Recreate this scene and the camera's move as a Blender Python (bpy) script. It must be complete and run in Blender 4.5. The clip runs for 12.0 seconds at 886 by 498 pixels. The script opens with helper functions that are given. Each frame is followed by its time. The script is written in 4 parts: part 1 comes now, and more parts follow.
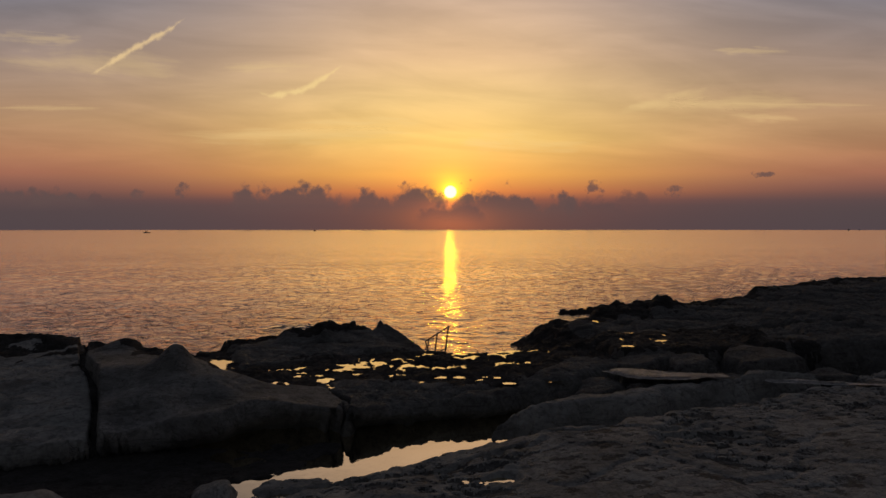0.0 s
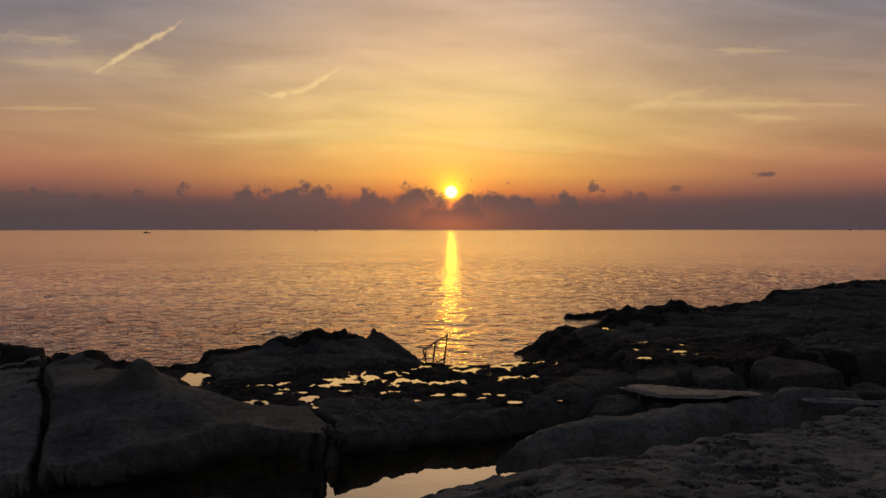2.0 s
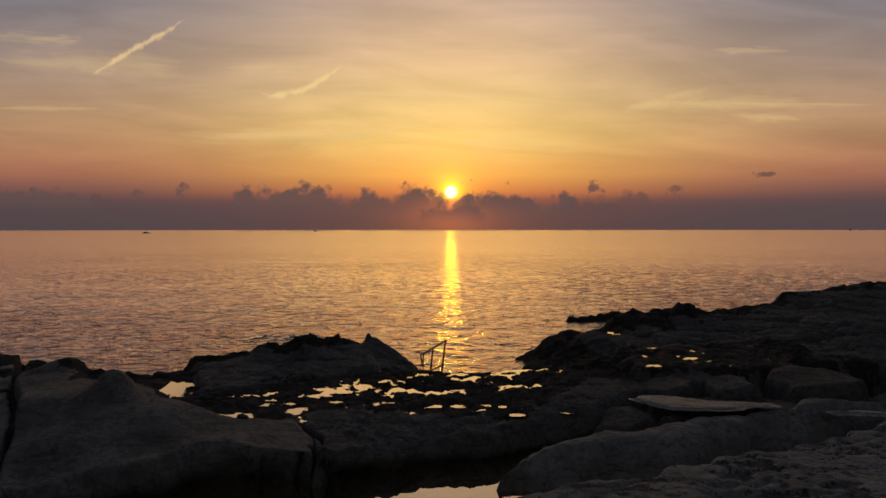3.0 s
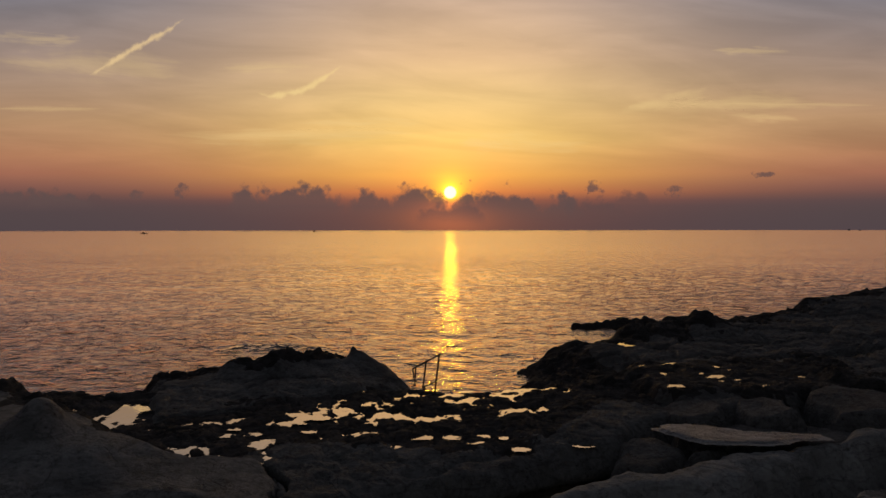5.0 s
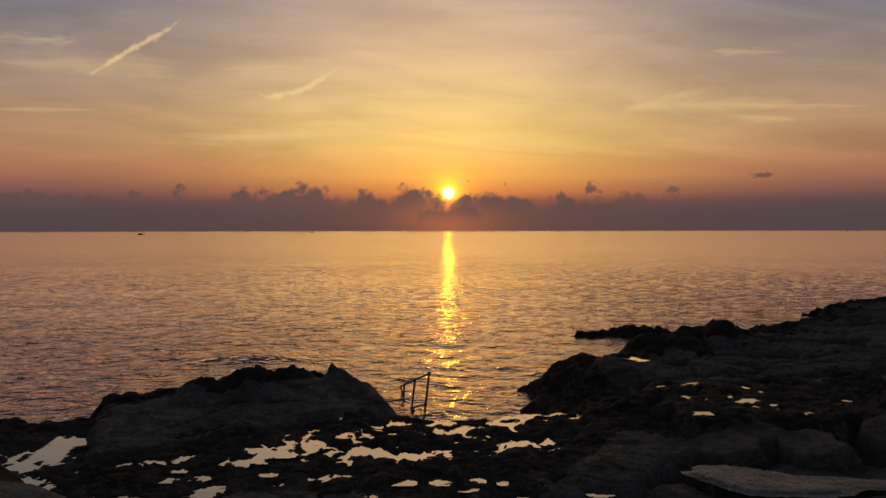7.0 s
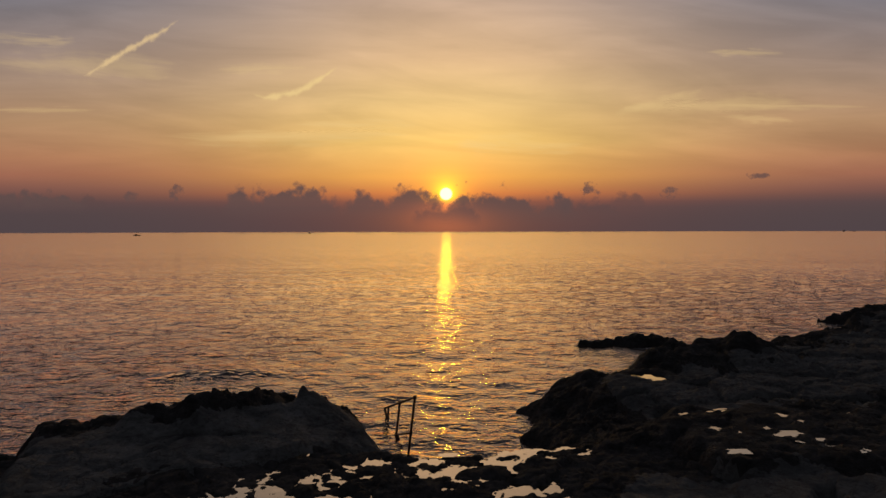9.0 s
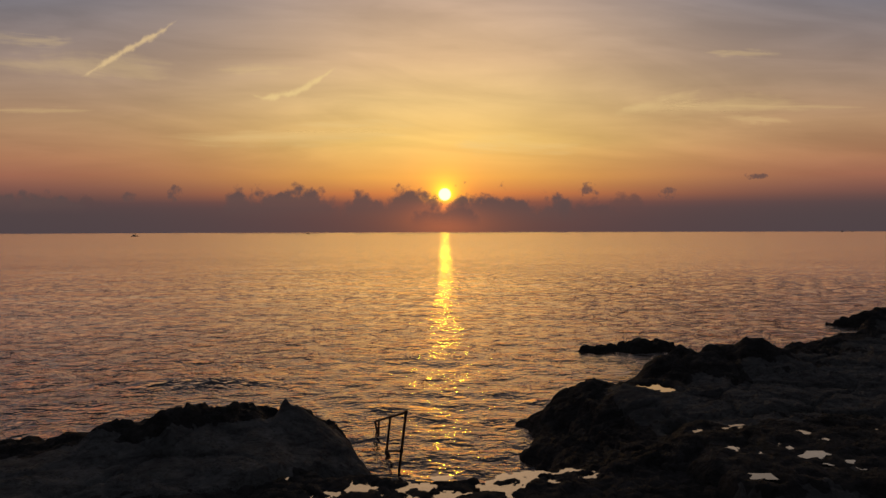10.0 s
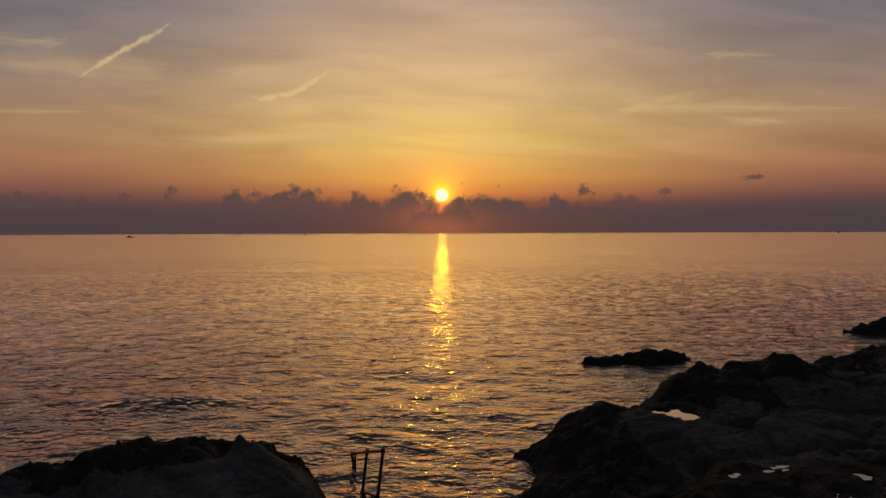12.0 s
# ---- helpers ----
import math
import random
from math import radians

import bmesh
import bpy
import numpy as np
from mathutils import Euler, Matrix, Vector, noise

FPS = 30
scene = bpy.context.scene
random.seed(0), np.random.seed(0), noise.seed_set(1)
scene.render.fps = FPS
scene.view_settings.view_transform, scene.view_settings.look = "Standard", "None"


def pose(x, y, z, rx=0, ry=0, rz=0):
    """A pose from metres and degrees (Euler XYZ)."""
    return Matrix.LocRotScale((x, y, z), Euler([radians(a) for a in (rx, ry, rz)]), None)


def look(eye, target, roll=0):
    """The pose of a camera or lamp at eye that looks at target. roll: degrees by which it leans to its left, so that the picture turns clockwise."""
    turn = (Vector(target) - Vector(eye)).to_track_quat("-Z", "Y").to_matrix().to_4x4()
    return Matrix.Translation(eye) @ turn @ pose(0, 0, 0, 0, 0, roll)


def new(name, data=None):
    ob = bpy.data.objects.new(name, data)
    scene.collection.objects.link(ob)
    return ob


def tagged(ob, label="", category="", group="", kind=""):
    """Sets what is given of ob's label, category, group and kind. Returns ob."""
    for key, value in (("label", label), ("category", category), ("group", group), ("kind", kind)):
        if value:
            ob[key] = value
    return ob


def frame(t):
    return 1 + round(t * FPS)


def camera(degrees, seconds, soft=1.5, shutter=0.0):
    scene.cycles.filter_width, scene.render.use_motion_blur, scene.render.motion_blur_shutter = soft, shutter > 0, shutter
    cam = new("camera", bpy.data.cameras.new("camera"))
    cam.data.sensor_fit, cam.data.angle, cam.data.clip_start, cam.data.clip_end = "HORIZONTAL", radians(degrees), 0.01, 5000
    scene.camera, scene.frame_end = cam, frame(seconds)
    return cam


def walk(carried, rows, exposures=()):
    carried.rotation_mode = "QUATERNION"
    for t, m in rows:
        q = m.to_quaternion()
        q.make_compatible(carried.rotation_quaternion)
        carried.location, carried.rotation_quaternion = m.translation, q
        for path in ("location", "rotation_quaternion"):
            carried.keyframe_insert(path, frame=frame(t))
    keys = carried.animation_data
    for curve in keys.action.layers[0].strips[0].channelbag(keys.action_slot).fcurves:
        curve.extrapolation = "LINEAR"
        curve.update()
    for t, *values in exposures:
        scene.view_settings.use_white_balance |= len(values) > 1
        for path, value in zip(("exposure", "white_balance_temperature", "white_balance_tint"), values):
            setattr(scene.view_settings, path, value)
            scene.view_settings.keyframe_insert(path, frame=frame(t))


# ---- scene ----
cam = camera(76.6, 12.0)
# seconds, place, turn to the left, tilt, lean
PATH = [
    (0, -0.049, -0.092, 7.381, 0.36, -2.04, 0.0),
    (0.5, -0.034, 0.467, 7.384, 0.39, -2.04, 0.0),
    (1, -0.012, 1.064, 7.387, 0.42, -2.05, 0.0),
    (1.5, 0.016, 1.692, 7.390, 0.43, -2.05, 0.01),
    (2, 0.050, 2.348, 7.394, 0.44, -2.04, 0.01),
    (2.5, 0.089, 3.026, 7.398, 0.44, -2.04, 0.02),
    (3, 0.135, 3.722, 7.403, 0.43, -2.03, 0.03),
    (3.5, 0.185, 4.433, 7.408, 0.42, -2.03, 0.03),
    (4, 0.240, 5.156, 7.413, 0.40, -2.02, 0.04),
    (4.5, 0.299, 5.887, 7.419, 0.37, -2.00, 0.05),
    (5, 0.363, 6.623, 7.425, 0.34, -1.99, 0.06),
    (5.5, 0.430, 7.363, 7.432, 0.31, -1.97, 0.06),
    (6, 0.501, 8.104, 7.439, 0.26, -1.96, 0.07),
    (6.5, 0.574, 8.844, 7.446, 0.22, -1.94, 0.08),
    (7, 0.651, 9.582, 7.454, 0.17, -1.92, 0.09),
    (7.5, 0.730, 10.318, 7.462, 0.11, -1.90, 0.10),
    (8, 0.811, 11.049, 7.471, 0.06, -1.88, 0.11),
    (8.5, 0.894, 11.777, 7.480, 0.0, -1.86, 0.12),
    (9, 0.978, 12.500, 7.489, -0.07, -1.84, 0.13),
    (9.5, 1.063, 13.220, 7.499, -0.13, -1.81, 0.14),
    (10, 1.149, 13.936, 7.509, -0.20, -1.79, 0.15),
    (10.5, 1.236, 14.651, 7.519, -0.27, -1.77, 0.16),
    (11, 1.323, 15.364, 7.530, -0.34, -1.74, 0.17),
    (11.5, 1.409, 16.078, 7.542, -0.41, -1.72, 0.18),
    (12, 1.495, 16.794, 7.554, -0.49, -1.70, 0.19),
]
walk(cam, [(t, pose(x, y, z, 90 + tilt, lean, turn)) for t, x, y, z, turn, tilt, lean in PATH],
     [(0, 0.0), (5.5, -0.03), (9.5, -0.10), (10.5, -0.16), (12, -0.30)])

SUN_AZ, SUN_EL = 0.39, 3.78  # degrees to the right of north, and up


# ---- node helpers ----
def lin(r, g, b):
    """An 8-bit screen colour as linear light."""
    return tuple((c / 255 / 12.92) if c < 10 else ((c / 255 + 0.055) / 1.055) ** 2.4 for c in (r, g, b)) + (1.0,)


class Nodes:
    """Short spellings for the nodes of one tree."""

    def __init__(self, tree):
        self.tree = tree
        tree.nodes.clear()

    def add(self, kind, **sets):
        node = self.tree.nodes.new(kind)
        for key, value in sets.items():
            setattr(node, key, value)
        return node

    def put(self, socket, value):
        if isinstance(value, bpy.types.NodeSocket):
            self.tree.links.new(value, socket)
        else:
            socket.default_value = value

    def math(self, op, a, b=0.0, c=0.0, clamp=False):
        node = self.add("ShaderNodeMath", operation=op, use_clamp=clamp)
        for socket, value in zip(node.inputs, (a, b, c)):
            self.put(socket, value)
        return node.outputs[0]

    def range(self, value, lo, hi, to_lo=0.0, to_hi=1.0, smooth=False):
        node = self.add("ShaderNodeMapRange", interpolation_type="SMOOTHSTEP" if smooth else "LINEAR")
        for socket, v in zip(node.inputs, (value, lo, hi, to_lo, to_hi)):
            self.put(socket, v)
        return node.outputs[0]

    def mix(self, fac, a, b, blend="MIX"):
        node = self.add("ShaderNodeMix", data_type="RGBA", blend_type=blend)
        self.put(node.inputs[0], fac)
        self.put(node.inputs[6], a)
        self.put(node.inputs[7], b)
        return node.outputs[2]

    def noise(self, vector, scale, detail=4.0, rough=0.55, distort=0.0):
        node = self.add("ShaderNodeTexNoise")
        self.put(node.inputs["Vector"], vector)
        for key, v in (("Scale", scale), ("Detail", detail), ("Roughness", rough), ("Distortion", distort)):
            self.put(node.inputs[key], v)
        return node.outputs["Fac"]

    def voronoi(self, vector, scale, feature="F1"):
        node = self.add("ShaderNodeTexVoronoi", feature=feature)
        self.put(node.inputs["Vector"], vector)
        self.put(node.inputs["Scale"], scale)
        return node.outputs["Distance"]

    def scaled(self, vector, x, y, z, offset=None):
        node = self.add("ShaderNodeMapping")
        self.put(node.inputs["Vector"], vector)
        node.inputs["Scale"].default_value = (x, y, z)
        if offset is not None:
            self.put(node.inputs["Location"], offset)
        return node.outputs[0]

    def ramp(self, fac, stops):
        node = self.add("ShaderNodeValToRGB")
        ramp = node.color_ramp
        while len(ramp.elements) < len(stops):
            ramp.elements.new(0.5)
        for element, (at, colour) in zip(ramp.elements, stops):
            element.position, element.color = at, colour
        self.put(node.inputs[0], fac)
        return node.outputs[0]

    def bump(self, height, strength, distance, normal=None):
        node = self.add("ShaderNodeBump")
        self.put(node.inputs["Height"], height)
        node.inputs["Strength"].default_value, node.inputs["Distance"].default_value = strength, distance
        if normal is not None:
            self.put(node.inputs["Normal"], normal)
        return node.outputs[0]

    def coords(self, kind="Object"):
        return self.add("ShaderNodeTexCoord").outputs[kind]


# ---- sky and sun ----
def make_sky():
    world = bpy.data.worlds.new("sky")
    scene.world = world
    world.use_nodes = True
    n = Nodes(world.node_tree)
    way = n.coords("Generated")
    xyz = n.add("ShaderNodeSeparateXYZ")
    n.put(xyz.inputs[0], way)
    x, y, z = xyz.outputs
    az = n.math("SUBTRACT", n.math("MULTIPLY", n.math("ARCTAN2", x, y), 180 / math.pi), SUN_AZ)
    # the haze and cloud lie in flat sheets over the sea, so their height is taken against the distance seawards
    sea = n.math("MAXIMUM", y, 0.45)
    el = n.math("MULTIPLY", n.math("ARCTANGENT", n.math("DIVIDE", z, sea)), 180 / math.pi)
    up = n.math("DIVIDE", el, 45.0, clamp=True)
    middle = [(0, (102, 72, 69)), (1.2, (107, 74, 70)), (2.4, (118, 79, 72)), (3.0, (150, 90, 72)), (3.8, (216, 128, 72)), (5.5, (250, 178, 86)),
              (9, (253, 207, 118)), (13, (246, 206, 138)), (17, (232, 192, 146)), (22, (210, 178, 152)), (31, (118, 108, 106)), (45, (58, 60, 68))]
    side = [(0, (82, 70, 73)), (1.7, (84, 71, 73)), (2.9, (90, 73, 74)), (3.6, (103, 77, 75)), (4.4, (126, 86, 79)), (5.8, (157, 102, 84)), (7.6, (174, 121, 92)),
            (11, (180, 140, 107)), (14.7, (163, 136, 117)), (18.3, (148, 131, 125)), (22, (124, 120, 127)), (32, (86, 88, 100)), (45, (54, 57, 66))]
    glow = n.math("EXPONENT", n.math("MULTIPLY", n.math("POWER", n.math("DIVIDE", az, 21.0), 2.0), -1.0))
    colour = n.mix(glow, n.ramp(up, [(e / 45, lin(*c)) for e, c in side]), n.ramp(up, [(e / 45, lin(*c)) for e, c in middle]))
    # thin high cloud, drawn out along the horizon
    flat = n.add("ShaderNodeCombineXYZ")
    n.put(flat.inputs[0], n.math("MULTIPLY", n.math("DIVIDE", x, sea), 3.2))
    n.put(flat.inputs[1], n.math("MULTIPLY", el, 0.40))
    veil = n.noise(flat.outputs[0], 1.0, 4.0, 0.5, 0.5)
    slant = n.add("ShaderNodeCombineXYZ")
    n.put(slant.inputs[0], n.math("MULTIPLY", n.math("DIVIDE", x, sea), 2.0))
    n.put(slant.inputs[1], n.math("ADD", n.math("MULTIPLY", el, 0.22), n.math("MULTIPLY", n.math("DIVIDE", x, sea), 1.1)))
    streaks = n.noise(slant.outputs[0], 1.3, 6.0, 0.55, 0.8)
    veil = n.math("ADD", n.range(veil, 0.36, 0.72, -0.06, 0.08), n.range(streaks, 0.34, 0.68, -0.09, 0.09))
    veil = n.math("MULTIPLY", veil, n.range(el, 3.5, 8.0))
    colour = n.mix(1.0, colour, n.math("ADD", veil, 1.0), "MULTIPLY")
    # the sky behind and beside the view is dusk
    away = n.range(n.math("ABSOLUTE", az), 42.0, 120.0, 0.0, 1.0, True)
    colour = n.mix(away, colour, n.ramp(up, [(0, lin(56, 53, 55)), (0.3, lin(57, 56, 58)), (1, lin(57, 58, 62))]))
    # the sun and the glare round it
    a, e = radians(SUN_AZ), radians(SUN_EL)
    dot = n.add("ShaderNodeVectorMath", operation="DOT_PRODUCT")
    n.put(dot.inputs[0], way)
    dot.inputs[1].default_value = (math.sin(a) * math.cos(e), math.cos(a) * math.cos(e), math.sin(e))
    off = n.math("MULTIPLY", n.math("ARCCOSINE", n.math("MINIMUM", dot.outputs["Value"], 1.0)), 180 / math.pi)
    disc = n.range(off, 0.51, 0.70, 1.0, 0.0, True)
    # the cloud bank lets only red light through
    bank = n.range(el, 2.5, 3.5, 1.0, 0.0, True)
    halo = n.math("MULTIPLY", n.math("EXPONENT", n.math("DIVIDE", off, -0.75)), n.math("SUBTRACT", 1.0, n.math("MULTIPLY", bank, 0.75)))
    ember = n.math("MULTIPLY", n.math("EXPONENT", n.math("DIVIDE", off, -1.7)), bank)
    colour = n.mix(1.0, colour, n.mix(ember, (0, 0, 0, 1), (0.75, 0.06, 0.03, 1)), "ADD")
    wide = n.math("EXPONENT", n.math("DIVIDE", off, -3.2))
    colour = n.mix(1.0, colour, n.mix(halo, (0, 0, 0, 1), (3.0, 1.7, 0.0, 1)), "ADD")
    colour = n.mix(1.0, colour, n.mix(wide, (0, 0, 0, 1), (0.50, 0.15, 0.0, 1)), "ADD")
    colour = n.mix(disc, colour, (2.2, 1.8, 0.9, 1))
    back = n.add("ShaderNodeBackground")
    n.put(back.inputs[0], colour)
    back.inputs[1].default_value = 1.0
    n.put(n.add("ShaderNodeOutputWorld").inputs[0], back.outputs[0])


make_sky()
sun = new("sun", bpy.data.lights.new("sun", "SUN"))
sun.data.energy, sun.data.angle, sun.data.color = 0.014, radians(1.0), (1.0, 0.70, 0.01)
sun.matrix_world = look((0, 0, 0), (-math.sin(radians(SUN_AZ)), -math.cos(radians(SUN_AZ)), -math.tan(radians(SUN_EL))))


# ---- materials ----
def material(name):
    m = bpy.data.materials.new(name)
    m.use_nodes = True
    return m, Nodes(m.node_tree)


def surface(n, base, rough, normal=None, metal=0.0, spec=0.5):
    s = n.add("ShaderNodeBsdfPrincipled")
    n.put(s.inputs["Base Color"], base)
    n.put(s.inputs["Roughness"], rough)
    s.inputs["Metallic"].default_value = metal
    n.put(s.inputs["Specular IOR Level"], spec)
    if normal is not None:
        n.put(s.inputs["Normal"], normal)
    n.put(n.add("ShaderNodeOutputMaterial").inputs[0], s.outputs[0])


def make_stone(name, pale, dark, stain, rough=0.85, relief=1.0, pits=0.5, spec=0.3, grain_way=(1.0, 1.9)):
    m, n = material(name)
    at = n.coords()
    big = n.noise(at, 0.55, 5, 0.6, 0.3)
    grain = n.noise(at, 9.0, 6, 0.65)
    beds = n.noise(n.scaled(at, 0.5, 0.5, 7.0), 1.0, 4, 0.6, 0.6)
    patch = n.noise(n.scaled(at, grain_way[0], grain_way[1], 1.0), 1.4, 5, 0.65, 0.5)
    colour = n.mix(n.range(n.math("ADD", big, n.math("MULTIPLY", patch, 0.8)), 0.72, 1.06), dark, pale)
    colour = n.mix(n.range(grain, 0.3, 0.75, 0.0, 0.55), colour, dark)
    fleck = n.noise(n.scaled(at, 1.0, 1.7, 1.0), 3.6, 5, 0.7, 0.4)
    colour = n.mix(n.range(fleck, 0.50, 0.66, 0.0, 0.6), colour, n.mix(0.45, dark, stain))
    colour = n.mix(n.range(beds, 0.56, 0.68, 0.0, 0.5), colour, stain)
    hole = n.voronoi(at, 5.0)
    hole_field = n.noise(at, 1.3, 3, 0.6)
    hollow = n.math("MULTIPLY", n.range(hole, 0.05, 0.32, 1.0, 0.0, True), n.range(hole_field, 0.48, 0.62))
    colour = n.mix(n.math("MULTIPLY", hollow, 0.6), colour, stain)
    crumb = n.noise(at, 4.5, 5, 0.7)
    scar = n.range(n.math("ABSOLUTE", n.math("SUBTRACT", n.noise(n.scaled(at, 1.0, 1.6, 1.0), 0.9, 5, 0.6, 0.7), 0.5)), 0.0, 0.022, 1.0, 0.0)
    colour = n.mix(n.math("MULTIPLY", scar, 0.3), colour, stain)
    colour = n.mix(n.range(crumb, 0.55, 0.68, 0.0, 0.45), colour, stain)
    height = n.math("ADD", n.math("MULTIPLY", grain, 0.6), n.math("MULTIPLY", n.noise(at, 2.3, 6, 0.6), 1.4))
    height = n.math("ADD", height, n.math("MULTIPLY", crumb, 0.7))
    height = n.math("SUBTRACT", height, n.math("MULTIPLY", scar, 0.5))
    height = n.math("SUBTRACT", height, n.math("MULTIPLY", hollow, pits))
    height = n.math("ADD", height, n.math("MULTIPLY", beds, 0.5))
    surface(n, colour, n.range(grain, 0.3, 0.7, rough - 0.12, rough + 0.08), n.bump(height, 0.75, 0.09 * relief), spec=spec)
    return m


limestone = make_stone("limestone", (0.45, 0.455, 0.452, 1), (0.235, 0.238, 0.236, 1), (0.07, 0.067, 0.066, 1), relief=0.7)
mid_stone = make_stone("grey_limestone", (0.345, 0.346, 0.342, 1), (0.175, 0.176, 0.174, 1), (0.06, 0.057, 0.058, 1))
grey_rock = make_stone("grey_weathered_rock", (0.205, 0.204, 0.202, 1), (0.105, 0.105, 0.104, 1), (0.045, 0.043, 0.043, 1), 0.85, 1.2, 0.6)
damp_stone = make_stone("damp_limestone", (0.246, 0.248, 0.246, 1), (0.123, 0.124, 0.123, 1), (0.045, 0.043, 0.044, 1), 0.85, 1.1, 0.6)
karst = make_stone("algae_dark_rock", (0.088, 0.084, 0.083, 1), (0.046, 0.044, 0.044, 1), (0.018, 0.017, 0.017, 1), 0.8, 1.6, 0.9, 0.2)
wet_rock = make_stone("wet_dark_rock", (0.110, 0.104, 0.104, 1), (0.058, 0.055, 0.055, 1), (0.026, 0.025, 0.025, 1), 0.80, 0.9, 0.8, 0.08)
# wet stone whose pale base also carries part of the sky's sheen
pale_stone = make_stone("pale_wet_stone", (0.66, 0.665, 0.68, 1), (0.24, 0.242, 0.25, 1), (0.09, 0.09, 0.092, 1), 0.48, 1.0, 0.3, 0.6, (0.55, 3.4))


def make_water(name, ripple, floor_gloss, waves=True, tint=(0.85, 0.85, 0.85, 1)):
    m, n = material(name)
    at = n.coords()
    dark = n.add("ShaderNodeBsdfDiffuse")
    dark.inputs[0].default_value = (0.018, 0.020, 0.022, 1)
    gloss = n.add("ShaderNodeBsdfGlossy")
    gloss.inputs["Color"].default_value = tint
    if waves:
        # the ripples face the shore: broad along the sight line, narrow across it
        across = n.add("ShaderNodeCombineXYZ")
        across.inputs[0].default_value = 1.0
        n.put(gloss.inputs["Tangent"], across.outputs[0])
        gloss.inputs["Anisotropy"].default_value = 0.5
        # far out the small waves run together into a broad sheen
        out = n.add("ShaderNodeSeparateXYZ")
        n.put(out.inputs[0], at)
        n.put(gloss.inputs["Roughness"], n.range(out.outputs[1], 30.0, 320.0, 0.05, 0.15))
    else:
        gloss.inputs["Roughness"].default_value = 0.01
    fresnel = n.add("ShaderNodeFresnel")
    fresnel.inputs[0].default_value = 1.33
    if waves:
        # wavelets of several sizes, long across the wind, rougher in some patches than in others
        wander = n.noise(n.scaled(at, 0.02, 0.06, 1), 1.0, 3, 0.55, 0.4)
        gust = n.range(wander, 0.35, 0.66, 0.75, 1.25)
        # choppier along the spit and off the hump
        right = n.math("MULTIPLY", n.range(out.outputs[0], 6.0, 28.0, 0.0, 1.5, True), n.range(out.outputs[1], 140.0, 60.0, 0.0, 1.0, True))
        left = n.math("MULTIPLY", n.range(out.outputs[0], -3.0, -13.0, 0.0, 0.6, True), n.range(out.outputs[1], 62.0, 44.0, 0.0, 1.0, True))
        gust = n.math("ADD", gust, n.math("ADD", right, left))
        swell = n.range(n.noise(n.scaled(at, 0.40, 0.66, 1), 1.0, 2, 0.5), 0.50, 0.78)
        chop = n.range(n.noise(n.scaled(at, 1.0, 1.6, 1), 1.0, 2, 0.5), 0.52, 0.74)
        fine = n.range(n.noise(n.scaled(at, 2.6, 4.4, 1), 1.0, 2, 0.55), 0.45, 0.85)
        height = n.math("ADD", n.math("MULTIPLY", swell, 0.32), n.math("MULTIPLY", chop, n.range(out.outputs[1], 80.0, 260.0, 0.18, 0.05)))
        height = n.math("ADD", height, n.math("MULTIPLY", fine, n.range(out.outputs[1], 34.0, 85.0, 0.085, 0.012)))
        # far out the wavelets are too small to see one by one
        height = n.math("MULTIPLY", height, n.math("MULTIPLY", gust, n.math("MULTIPLY", n.range(out.outputs[1], 32.0, 110.0, 1.45, 1.0), n.range(out.outputs[1], 110.0, 420.0, 1.0, 0.25))))
    else:
        height = n.noise(at, 3.0, 2, 0.5)
    normal = n.bump(height, 1.0, ripple)
    if waves:
        # low over the water only the shoreward faces of the far waves are seen
        face = n.add("ShaderNodeCombineXYZ")
        n.put(face.inputs[1], n.range(out.outputs[1], 30.0, 200.0, -0.024, -0.058))
        lean = n.add("ShaderNodeVectorMath", operation="ADD")
        n.put(lean.inputs[0], normal)
        n.put(lean.inputs[1], face.outputs[0])
        unit = n.add("ShaderNodeVectorMath", operation="NORMALIZE")
        n.put(unit.inputs[0], lean.outputs[0])
        normal = unit.outputs[0]
    for node in (gloss, fresnel):
        n.put(node.inputs["Normal"], normal)
    both = n.add("ShaderNodeMixShader")
    n.put(both.inputs[0], n.range(fresnel.outputs[0], 0.02, 0.38, floor_gloss, 1.0))
    n.put(both.inputs[1], dark.outputs[0])
    n.put(both.inputs[2], gloss.outputs[0])
    n.put(n.add("ShaderNodeOutputMaterial").inputs[0], both.outputs[0])
    return m


sea_water = make_water("sea_water", 0.25, 0.18, tint=(1.0, 0.87, 0.77, 1))
still_water = make_water("still_water", 0.002, 0.72, False, (0.96, 0.86, 0.66, 1))


